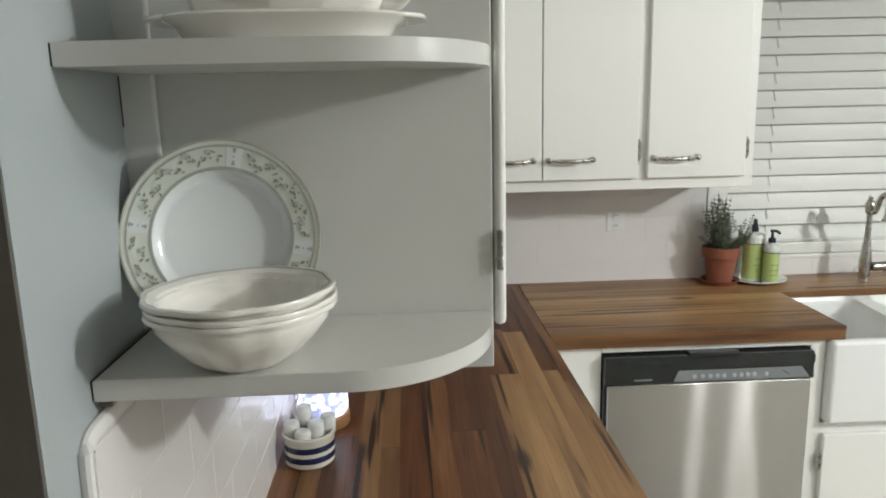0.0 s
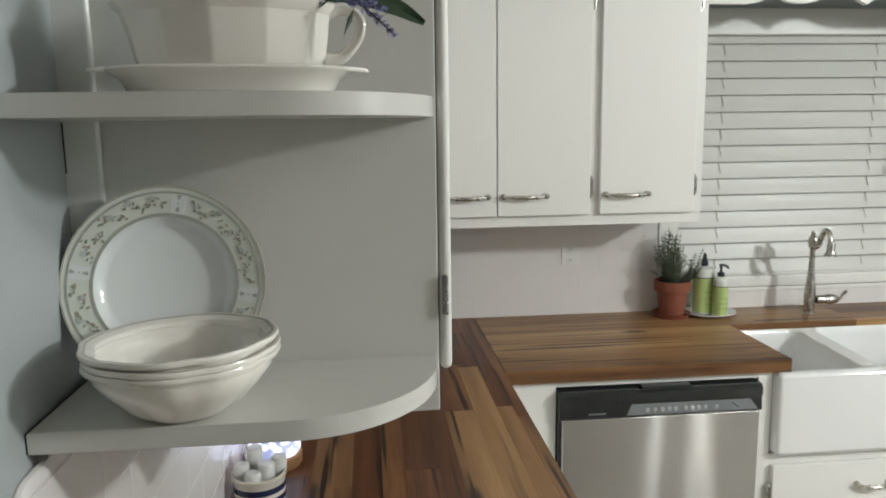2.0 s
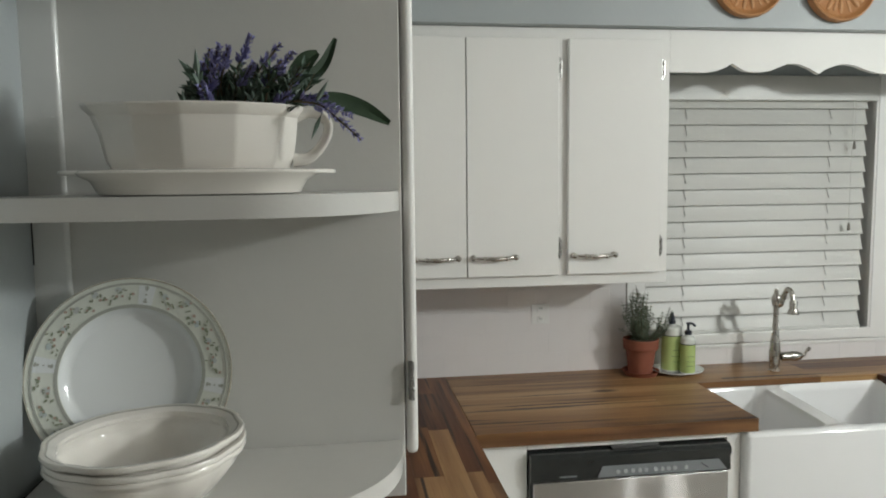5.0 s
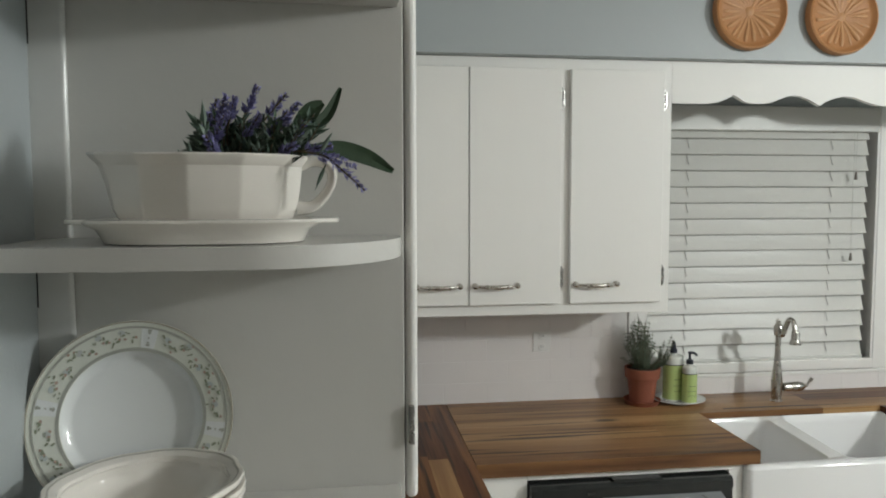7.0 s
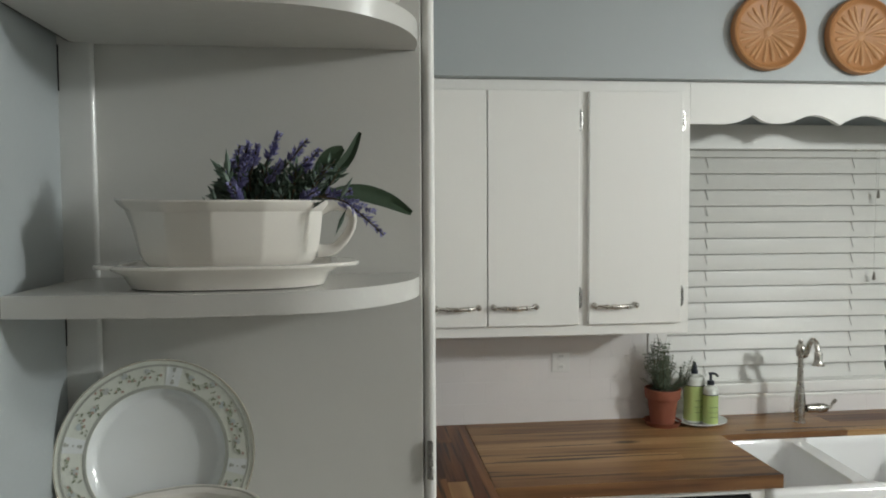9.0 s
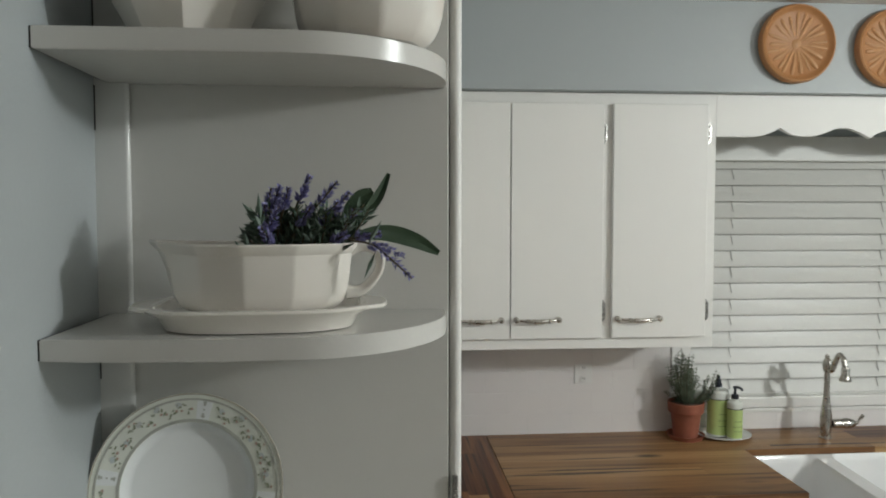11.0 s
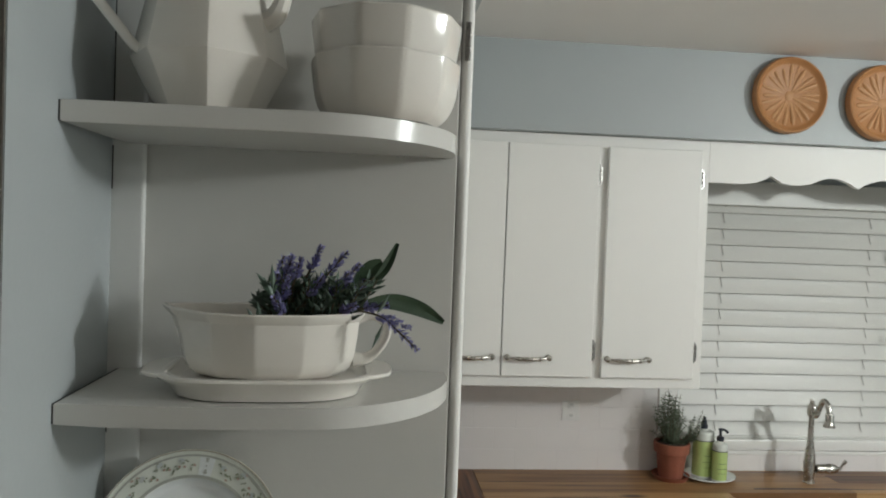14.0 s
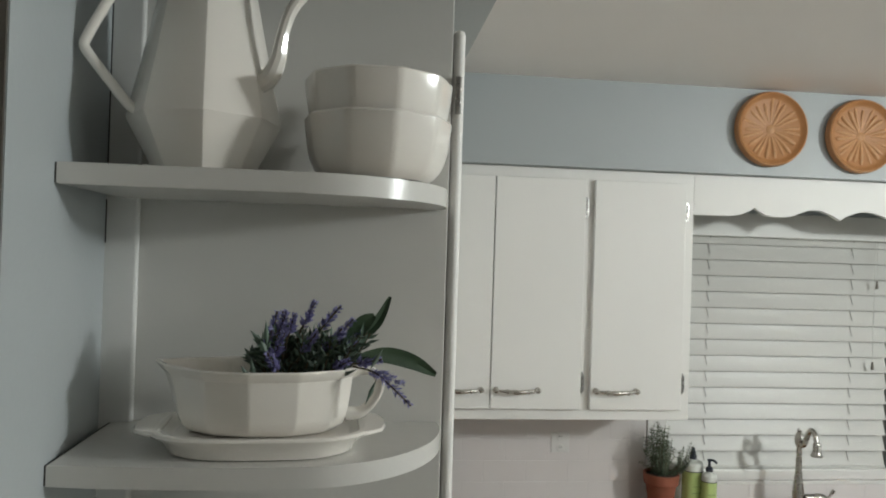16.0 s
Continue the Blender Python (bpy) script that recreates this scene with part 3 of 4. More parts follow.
def dishwasher():
    dw = thing("dishwasher", (1.091, 1.17, 0.0), "stainless steel dishwasher with a black control strip", "dishwasher")
    part("tub", box((-0.2985, 0.03, 0.02), (0.2985, 0.58, 0.852)), BLACK, dw, "black dishwasher tub behind the door")
    door = part("door", box((-0.290, -0.004, 0.12), (0.297, 0.03, 0.764), 0.004, 3), STEEL, dw, "brushed stainless steel door")
    part("side_seal", box((-0.299, 0.0, 0.12), (-0.2905, 0.03, 0.80), 0.001), BLACK, door)
    part("toe_kick", box((-0.297, 0.04, 0.0), (0.297, 0.06, 0.115)), BLACK, dw)
    # the control strip: a leaning face with a rounded top lip
    prof = [(-0.006, 0.766), (-0.012, 0.772), (-0.008, 0.806), (-0.014, 0.822), (-0.013, 0.836), (-0.003, 0.846), (0.03, 0.849), (0.03, 0.766)]
    bm = bmesh.new()
    ends = [[bm.verts.new((x, y, z)) for y, z in prof] for x in (-0.2985, 0.2985)]
    for k in range(len(prof)):
        j = (k + 1) % len(prof)
        bm.faces.new((ends[0][k], ends[0][j], ends[1][j], ends[1][k]))
    bm.faces.new(ends[0][::-1])
    bm.faces.new(ends[1])
    panel = part("control_panel", bm, BLACK, dw, "glossy black control strip", sharp=0.5)
    part("latch", box((-0.06, -0.012, 0.845), (0.085, 0.02, 0.8545), 0.002), BLACK, dw, "black door latch")
    pad = slab([(-0.105, 0.0), (0.285, 0.0), (0.262, 0.031), (-0.09, 0.031)], 0, 0.0022, 0.0006)
    moved(pad, Matrix.Translation((0, -0.0122, 0.7735)) @ Matrix.Rotation(radians(84), 4, "X"))
    keys = part("keypad", pad, KEYPAD, panel, "grey keypad")
    for x in (-0.045, -0.022, 0.0, 0.020, 0.039, 0.068, 0.088, 0.107, 0.126, 0.160):
        part("button", moved(lathe([(0, 0.0035), (0.005, 0.0035), (0.0062, 0.002), (0.0062, 0), (0, 0)], 14), Matrix.Translation((x, -0.0125, 0.787)) @ Matrix.Rotation(radians(84), 4, "X")), BUTTON, keys)
    part("trim_bar", moved(box((-0.013, -0.0008, 0), (0.013, 0.0008, 0.003)), Matrix.Translation((0.215, -0.0128, 0.790)) @ Matrix.Rotation(radians(84), 4, "X") @ Matrix.Rotation(radians(-35), 4, "Z")), BLACK, keys)
    part("badge", box((-0.215, -0.0125, 0.779), (-0.165, -0.009, 0.783), 0.0005), KEYPAD, panel, "small grey maker's badge bar")
    return dw


dishwasher()


# ---- sink and faucet ----
def sink():
    ob = thing("farmhouse_sink", (1.84, 1.29, 0.62), "white fireclay farmhouse sink with two bowls", "sink")
    x0, x1, y0, y1, z0, z1 = -0.402, 0.352, -0.135, 0.285, 0.0, 0.2535
    bm = bmesh.new()
    def rect(ax, ay, bx, by, z, r=0.02, n=5):
        pts = []
        for cx, cy, a0 in ((bx - r, by - r, 0), (ax + r, by - r, 90), (ax + r, ay + r, 180), (bx - r, ay + r, 270)):
            for k in range(n + 1):
                a = radians(a0 + 90 * k / n)
                pts.append((cx + r * math.cos(a), cy + r * math.sin(a), z))
        return pts
    def ring(pts):
        return [bm.verts.new(q) for q in pts]
    def loft(rings):
        for a, b in zip(rings, rings[1:]):
            for k in range(len(a)):
                j = (k + 1) % len(a)
                bm.faces.new((a[k], a[j], b[j], b[k]))
    outer = [ring(rect(x0 + i, y0 + i, x1 - i, y1 - i, z, 0.016)) for i, z in ((0.012, z0), (0.004, z0 + 0.004), (0, z0 + 0.012), (0, z1 - 0.012), (0.003, z1 - 0.004), (0.010, z1))]
    loft(outer)
    bm.faces.new(outer[0][::-1])
    # two bowls with a low divider
    wells = ((x0 + 0.030, -0.122), (-0.070, x1 - 0.030))
    lip = []
    for ax, bx in wells:
        rs = [ring(rect(ax + i, y0 + 0.024 + i, bx - i, y1 - 0.030 - i, z, 0.035)) for i, z in ((0, z1 - 0.001), (0.004, z1 - 0.008), (0.010, z1 - 0.03), (0.016, 0.075), (0.022, 0.055), (0.04, 0.045))]
        loft(rs)
        bm.faces.new(rs[-1])
        lip.append(rs[0])
    edges = []
    for loop in (outer[-1], *lip):
        for k in range(len(loop)):
            e = bm.edges.get((loop[k], loop[(k + 1) % len(loop)]))
            edges.append(e)
    bmesh.ops.triangle_fill(bm, use_beauty=True, edges=edges)
    for v in bm.verts:                      # the back rim stands higher, against the counter
        if v.co.z > z1 - 0.031:
            v.co.z += 0.020 * max(0.0, min(1.0, (v.co.y - 0.12) / 0.12))
    part("basin", bm, SINK, ob, sharp=0.9)
    for cx in (-0.24, 0.13):
        part("drain", moved(lathe([(0, 0.004), (0.03, 0.003), (0.042, 0.004), (0.045, 0), (0, 0)], 24), Matrix.Translation((cx, 0.07, 0.046))), CHROME, ob, "chrome drain")
    slot = slab([(0.014 * math.cos(a), 0.004 * math.sin(a)) for a in (2 * math.pi * k / 20 for k in range(20))], 0, 0.003, 0.001)
    part("overflow", moved(slot, Matrix.Translation((-0.035, 0.2465, 0.232)) @ Matrix.Rotation(radians(90), 4, "X")), CHROME, ob, "small grey overflow slot")
    dish = thing("soap_dish", (1.985, 1.43, 0.6685), "white dish lying in the sink bowl", "dish")
    part("dish", lathe([(0, 0.004), (0.05, 0.006), (0.075, 0.03), (0.08, 0.032), (0.08, 0.028), (0.055, 0.0), (0, 0.0)], 32), SINK, dish)


sink()


def faucet():
    ob = thing("kitchen_faucet", (1.829, 1.648, COUNTER), "brushed nickel gooseneck kitchen faucet with side lever", "faucet")
    part("body", lathe([(0, 0), (0.0195, 0), (0.0205, 0.003), (0.0175, 0.007), (0.0170, 0.02), (0.0200, 0.05), (0.0198, 0.075), (0.0165, 0.105), (0.0118, 0.140), (0.0098, 0.18), (0.0092, 0.235), (0.0145, 0.240), (0.0145, 0.246),
                        (0.0165, 0.255), (0.0165, 0.268), (0.0125, 0.278), (0.0075, 0.283), (0.009, 0.292), (0.006, 0.299), (0, 0.300)], 28), NICKEL, ob)
    neck = smooth_line([(0.0, -0.010, 0.246), (0.0, -0.020, 0.243), (0.0, -0.033, 0.256), (0.001, -0.048, 0.290), (0.001, -0.066, 0.308), (0.002, -0.084, 0.300), (0.002, -0.094, 0.277), (0.002, -0.097, 0.255)], 6)
    n = len(neck)
    part("spout", tube(neck, [0.0094 - 0.001 * k / n for k in range(n)], 16), NICKEL, ob)
    part("spout_head", moved(lathe([(0, 0.045), (0.012, 0.045), (0.0135, 0.04), (0.0135, 0.02), (0.017, 0.008), (0.020, 0.004), (0.020, 0), (0, 0)], 20), Matrix.Translation((0.002, -0.098, 0.226))), NICKEL, ob)
    valve = part("valve", moved(lathe([(0, 0), (0.015, 0), (0.0165, 0.004), (0.0155, 0.04), (0.0178, 0.045), (0.0178, 0.062), (0.014, 0.078), (0.009, 0.085), (0, 0.087)], 24), Matrix.Translation((0.018, -0.006, 0.052)) @ Matrix.Rotation(radians(90), 4, "Y")), NICKEL, ob)
    part("lever", tube(smooth_line([(0.098, -0.008, 0.052), (0.110, -0.011, 0.056), (0.116, -0.014, 0.070), (0.126, -0.017, 0.084)], 5), [0.0058] * 6 + [0.0045] * 5 + [0.0062] * 5, 12), NICKEL, valve)
    return ob


faucet()


# ---- things by the sink ----
def spike(bm, base, tip, width, normal=None):
    """A slim leaf blade with a raised mid rib: four small faces."""
    a, b = Vector(base), Vector(tip)
    d = (b - a)
    side = d.cross(normal or Vector((0.3, -1, 0.2)))
    if side.length < 1e-6:
        side = d.orthogonal()
    side = side.normalized() * width / 2
    lift = side.cross(d).normalized() * width * 0.22
    m = a + d * 0.45
    v = [bm.verts.new(q) for q in (a, m + side, b, m - side, m + lift)]
    for i, j in ((0, 1), (1, 2), (2, 3), (3, 0)):
        bm.faces.new((v[i], v[j], v[4]))


def sprig(stem_bm, leaf_bm, line, r, reach, count, width, rng, droop=0.4):
    """A stem with needles all round it."""
    pts = smooth_line(line, 6)
    tube(pts, [r * (1 - 0.6 * k / len(pts)) for k in range(len(pts))], 6, bm=stem_bm)
    for k in range(count):
        f = (k + rng.random()) / count
        i = min(int(f * (len(pts) - 1)), len(pts) - 2)
        p, t = pts[i], (pts[i + 1] - pts[i]).normalized()
        a = k * 2.4 + rng.random()
        out = (t.orthogonal().normalized() * math.cos(a) + t.cross(t.orthogonal()).normalized() * math.sin(a))
        tip = p + (out * 0.8 + t * droop) * reach * (0.6 + 0.6 * rng.random()) * (1 - 0.35 * f)
        spike(leaf_bm, p, tip, width, Vector((rng.uniform(-1, 1), rng.uniform(-1, 1), rng.uniform(-1, 1))))


def rosemary():
    rng = random.Random(4)
    ob = thing("potted_rosemary", (1.337, 1.690, COUNTER), "rosemary plant in a terracotta pot and saucer on the counter", "potted plant")
    ob.scale = (1.03, 1.03, 1.03)
    part("saucer", lathe([(0, 0.0), (0.055, 0.0), (0.062, 0.014), (0.064, 0.016), (0.060, 0.016), (0.052, 0.005), (0, 0.005)], 40), TERRACOTTA, ob)
    pot = part("pot", lathe([(0, 0.006), (0.039, 0.006), (0.041, 0.009), (0.051, 0.090), (0.0575, 0.091), (0.059, 0.094), (0.0612, 0.124), (0.060, 0.127), (0.0555, 0.127), (0.052, 0.118), (0, 0.116)], 44), TERRACOTTA, ob)
    part("soil", moved(lathe([(0, 0.004), (0.03, 0.003), (0.0525, 0), (0, -0.003)], 24), Matrix.Translation((0, 0, 0.1185))), SOIL, pot)
    stems, leaves = bmesh.new(), bmesh.new()
    for k in range(46):
        a = k * 2.4 + rng.uniform(-0.3, 0.3)
        f = k / 45
        b = Vector((0.020 * f * math.cos(a), 0.020 * f * math.sin(a), 0.118))
        lean = 0.046 * math.sqrt(f)
        top = b + Vector((lean * math.cos(a) - 0.014, lean * math.sin(a), 0.186 - 0.085 * f * f + rng.uniform(-0.075, 0.012)))
        mid = b.lerp(top, 0.5) + Vector((rng.uniform(-0.012, 0.012), rng.uniform(-0.012, 0.012), 0))
        sprig(stems, leaves, [b, mid, top], 0.0013, 0.0170, 88, 0.0034, rng, 0.28)
    for k in range(11):
        b = Vector((0.022, -0.008, 0.118))
        top = Vector((0.082 + rng.uniform(-0.026, 0.026), rng.uniform(-0.03, 0.03), 0.190 + rng.uniform(-0.035, 0.050)))
        sprig(stems, leaves, [b, b.lerp(top, 0.5) + Vector((0.016, 0, -0.004)), top], 0.0013, 0.0155, 84, 0.0034, rng, 0.28)
    part("stems", stems, STEM, ob)
    part("needles", leaves, NEEDLE, ob, "grey-green rosemary needles")


rosemary()

tray = thing("soap_tray", (1.476, 1.688, COUNTER), "pale green-white oval plate under the soap bottles", "tray")
part("plate", lathe([(0, 0.004), (0.060, 0.005), (0.092, 0.014), (0.0945, 0.016), (0.0945, 0.013), (0.065, 0.0), (0, 0.0)], 48, squash=0.86), PORCELAIN, tray)


def soap(place, r, h, label, group, head):
    ob = thing("soap_bottle", place, label, "soap bottle", group)
    lab = h * 0.80
    part("bottle", lathe([(0, 0), (r - 0.003, 0), (r, 0.004), (r, h - 0.008), (r - 0.0015, h - 0.003), (r - 0.005, h), (0.012, h + 0.002), (0.011, h + 0.01), (0, h + 0.01)], 32), BOTTLE, ob)
    lab_ob = part("label", lathe([(r + 0.0004, 0.008), (r + 0.0008, 0.008), (r + 0.0008, lab), (r + 0.0004, lab)], 32), SOAP_LABEL, ob, "bright green label with unreadable print")
    part("label_edge", lathe([(r + 0.0006, lab), (r + 0.0012, lab), (r + 0.0012, lab + 0.003), (r + 0.0006, lab + 0.003)], 32), PUMP_BLUE, lab_ob, "dark line")
    for z, w, t in ((lab * 0.62, 0.012, 0.0016), (lab * 0.45, 0.016, 0.0012), (lab * 0.3, 0.013, 0.0012)):
        part("print_bar", box((-w, -r - 0.0022, z), (w, -r + 0.004, z + t)), PRINT_DARK, lab_ob)
    part("collar", moved(lathe([(0, 0), (0.0125, 0), (0.0125, 0.013), (0.009, 0.016), (0, 0.016)], 20), Matrix.Translation((0, 0, h + 0.008))), PUMP_BLUE, ob)
    if head:
        pump = part("pump", tube([(0, 0, h + 0.022), (0, 0, h + 0.046)], 0.0045, 10), PUMP_BLUE, ob)
        part("nozzle", tube(smooth_line([(-0.007, 0, h + 0.047), (0.006, -0.002, h + 0.048), (0.018, -0.004, h + 0.044), (0.024, -0.005, h + 0.037)], 4), 0.0046, 10), PUMP_BLUE, pump)
    else:
        part("pump", moved(lathe([(0, 0), (0.010, 0), (0.0085, 0.014), (0.006, 0.016), (0.006, 0.027), (0, 0.028)], 18), Matrix.Translation((0, 0, h + 0.022))), PUMP_BLUE, ob)
    return ob


soap((1.459, 1.700, COUNTER + 0.0052), 0.0360, 0.164, "tall milky soap bottle with a green label and dark cap", "soap bottles on the plate", False)
soap((1.495, 1.648, COUNTER + 0.0052), 0.0255, 0.134, "smaller milky soap bottle with a green label and pump", "soap bottles on the plate", True)


def outlet():
    ob = thing("wall_outlet", (0.990, WALL_Y - 0.0085, 1.130), "white plastic wall outlet on the tiled backsplash", "outlet")
    part("cover_plate", box((-0.033, -0.003, -0.036), (0.033, 0, 0.036), 0.002), OUTLET, ob)
    for z in (-0.019, 0.019):
        face = part("socket", moved(lathe([(0, 0.002), (0.012, 0.002), (0.013, 0), (0, 0)], 20), Matrix.Translation((0, -0.003, z)) @ Matrix.Rotation(radians(90), 4, "X")), OUTLET, ob)
        for x in (-0.004, 0.004):
            part("slot", box((x - 0.0008, -0.0058, z - 0.001), (x + 0.0008, -0.0046, z + 0.006)), GAP, face)


outlet()


# ---- carved plaques on the soffit ----
def plaque(x, z, turn, label):
    ob = thing("wall_plaque", (x, SOFFIT_Y - 0.0005, z), label, "wall plaque", "plaques on the soffit")
    R = 0.1215
    bm = lathe([(0, 0.012), (0.096, 0.017), (0.104, 0.021), (0.109, 0.028), (0.113, 0.032), (0.118, 0.030), (R, 0.019), (R - 0.001, 0.006), (R - 0.006, 0), (0, 0)], 64)
    back = part("disc", moved(bm, Matrix.Rotation(radians(90), 4, "X")), CLAY_PLAQUE, ob)
    rng = random.Random(int(turn * 10))
    tilt = Matrix.Rotation(radians(90), 4, "X")
    part("boss", moved(lathe([(0, 0.0165), (0.008, 0.016), (0.015, 0.0135), (0, 0.012)], 16), tilt), CLAY_RIDGE, back, "worn central boss")
    for k in range(21):
        a = turn + 2 * math.pi * k / 21 + rng.uniform(-0.07, 0.07)
        r0, r1 = rng.uniform(0.010, 0.034), rng.uniform(0.086, 0.101)
        w = rng.uniform(0.0060, 0.0095)
        pts = [(r * math.cos(a + s), r * math.sin(a + s), 0.0105 + 0.04 * r) for r, s in ((r0, 0), ((r0 + r1) / 2, 0.03), (r1, 0.015))]
        part("ray", moved(tube(smooth_line(pts, 3), [w * 0.35, w * 0.5, w * 0.65, w * 0.8, w * 0.95, w, w * 0.7], 10), tilt), CLAY_RIDGE, back)


plaque(1.555, 2.230, 0.1, "round orange carved wooden plaque with radial ridges")
plaque(1.868, 2.222, 0.9, "round orange carved wooden plaque with radial ridges")


# ---- on the counter under the shelves ----
def crock():
    ob = thing("striped_crock", (0.066, 0.520, COUNTER), "cream stoneware crock with navy stripes on the counter", "crock")
    ob.scale = (0.90, 0.90, 0.87)
    part("bowl", lathe([(0, 0.0), (0.046, 0.0), (0.050, 0.004), (0.0515, 0.034), (0.0515, 0.058), (0.0535, 0.061), (0.0535, 0.068), (0.051, 0.070), (0.047, 0.066), (0.047, 0.02), (0, 0.012)], 48), STONEWARE, ob)
    for z in (0.014, 0.036):
        part("stripe", lathe([(0.0500, z), (0.0516, z), (0.0522, z + 0.013), (0.0505, z + 0.013)], 48), NAVY, ob, "navy blue glazed stripe")
    for x, y, tilt, h in ((-0.026, -0.006, -8, 0.080), (-0.008, -0.027, 4, 0.072), (0.014, -0.010, 3, 0.082), (0.030, 0.014, 10, 0.084), (-0.010, 0.025, 0, 0.098)):
        jar = thing("creamer_bottle", (0.066 + x, 0.520 + y, COUNTER + 0.0108), "small white capped bottle standing in the crock", "bottle", "bottles in the crock")
        h -= 0.012
        jar.rotation_euler = (0, radians(tilt * 0.4), 0)
        part("bottle", lathe([(0, 0), (0.0125, 0), (0.013, 0.004), (0.013, h - 0.036), (0, h - 0.036)], 20), STONEWARE, jar)
        part("cap", lathe([(0, h - 0.0355), (0.0145, h - 0.0355), (0.0147, h - 0.006), (0.0135, h - 0.002), (0.011, h), (0, h)], 20), PLASTIC_WHITE, jar, "white plastic cap")


crock()


def jar_lamp():
    ob = thing("jar_lamp", (0.072, 0.680, COUNTER), "lit cut-glass jar lamp on a wooden base", "lamp")
    part("base", lathe([(0, 0), (0.054, 0), (0.056, 0.003), (0.056, 0.022), (0.053, 0.026), (0, 0.026)], 40), WOOD_BASE, ob, "brown wooden base")
    bm = lathe([(0, 0.0265), (0.050, 0.0265), (0.053, 0.032), (0.053, 0.15), (0.045, 0.17), (0.040, 0.172), (0.040, 0.19), (0, 0.19)], 48, wave=lambda a: 1 + 0.012 * math.sin(24 * a))
    part("glass", bm, LIT_GLASS, ob, "glowing white cut glass")
    cord = thing("power_cord", (0.02, 0.62, COUNTER), "thin white power cord by the lamp", "cord")
    part("cable", tube(smooth_line([(0.03, 0.06, 0.004), (0.008, 0.03, 0.012), (0.004, 0.0, 0.06), (0.016, -0.012, 0.09), (0.008, 0.012, 0.13), (-0.006, 0.05, 0.16)], 7), 0.0022, 8), PLASTIC_WHITE, cord)


jar_lamp()


# ---- crockery on the shelves ----
S1, S2, S3 = 1.3417, 1.6077, 1.8592       # tops of the shelves


def dinner_plate():
    ob = thing("dinner_plate", (0.0846, -0.0555, S1 + 0.0010), "white porcelain plate with a floral rim, leaning on the panel", "plate")
    ob.rotation_euler = (radians(90 - 14), 0, radians(4))
    ob.scale = (0.976, 0.976, 0.976)
    R, CROSS = 0.0955, 79.5
    c = Matrix.Translation((0, R, 0))
    def ring(profile):
        return moved(lathe(profile, 72), c)
    dish = part("dish", ring([(0, 0.0), (0.056, 0.0), (0.060, 0.002), (0.0655, 0.009), (0.066, 0.0098), (0.0655, 0.0075), (0.060, -0.004), (0.050, -0.006), (0.048, -0.004), (0, -0.004)]), PORCELAIN, ob)
    part("rim", ring([(0.0655, 0.0090), (0.0665, 0.0101), (0.0925, 0.0146), (0.0950, 0.0152), (0.0953, 0.0142), (0.090, 0.0115), (0.066, 0.0070)]), PLATE_BAND, ob, "pale sage rim band")
    part("gilt_edge", ring([(0.0940, 0.0155), (0.0955, 0.0156), (0.0958, 0.0146), (0.0945, 0.0140)]), GOLD, ob, "thin worn gilt edge")
    part("rim_line", ring([(0.0665, 0.0102), (0.0665, 0.0106), (0.0695, 0.0111), (0.0695, 0.0107)]), PLATE_GREY, ob, "grey line")
    part("rim_line", ring([(0.0885, 0.0140), (0.0885, 0.01445), (0.0905, 0.0148), (0.0905, 0.0144)]), PLATE_GREY, ob, "grey line")
    rng = random.Random(9)
    slope = (0.0146 - 0.0101) / 0.026
    def mark(bm, a, r, size, turn, slim):
        u, v = Vector((math.cos(a), math.sin(a), slope)).normalized(), Vector((-math.sin(a), math.cos(a), 0))
        at = Vector((r * math.cos(a), R + r * math.sin(a), 0.0105 + (r - 0.0665) * slope))
        n = u.cross(v)
        pts = []
        for k in range(8):
            b = 2 * math.pi * k / 8
            p, q = size * math.cos(b), size * slim * math.sin(b)
            pts.append(bm.verts.new(at + n * 0.0004 + v * (p * math.cos(turn) - q * math.sin(turn)) + u * (p * math.sin(turn) + q * math.cos(turn))))
        low = [bm.verts.new(q.co - n * 0.0003) for q in pts]
        bm.faces.new(pts)
        for k in range(8):
            bm.faces.new((pts[k], low[k], low[(k + 1) % 8], pts[(k + 1) % 8]))
    for q in range(4):
        leaves, buds, blooms = bmesh.new(), bmesh.new(), bmesh.new()
        a0 = radians(CROSS + 90 * q)
        for k in range(20):
            a = a0 + radians(10 + 70 * k / 19)
            r = 0.0795 + 0.0042 * math.sin(k * 1.25 + q)
            mark(leaves, a, r, rng.uniform(0.0017, 0.0029), rng.uniform(-1.2, 1.2), 0.46)
            mark(leaves, a + 0.022, r + rng.uniform(-0.0055, 0.0055), rng.uniform(0.0014, 0.0023), rng.uniform(-1.5, 1.5), 0.5)
            if k % 3 != 1:
                mark(buds, a - 0.02, r + rng.uniform(-0.005, 0.005), rng.uniform(0.0012, 0.0019), 0, 0.8)
            if k % 4 == 2:
                mark(blooms, a + 0.01, r + rng.uniform(-0.003, 0.003), 0.0036, rng.uniform(-1, 1), 0.75)
        tagged(part("leaf_pattern", leaves, LEAF_PRINT, ob, "printed grey-green leaves"), kind="stuff")
        tagged(part("bud_pattern", buds, BUD_PRINT, ob, "printed rosy buds"), kind="stuff")
        tagged(part("bloom_pattern", blooms, BLOOM_PRINT, ob, "printed pale blue-grey blooms"), kind="stuff")
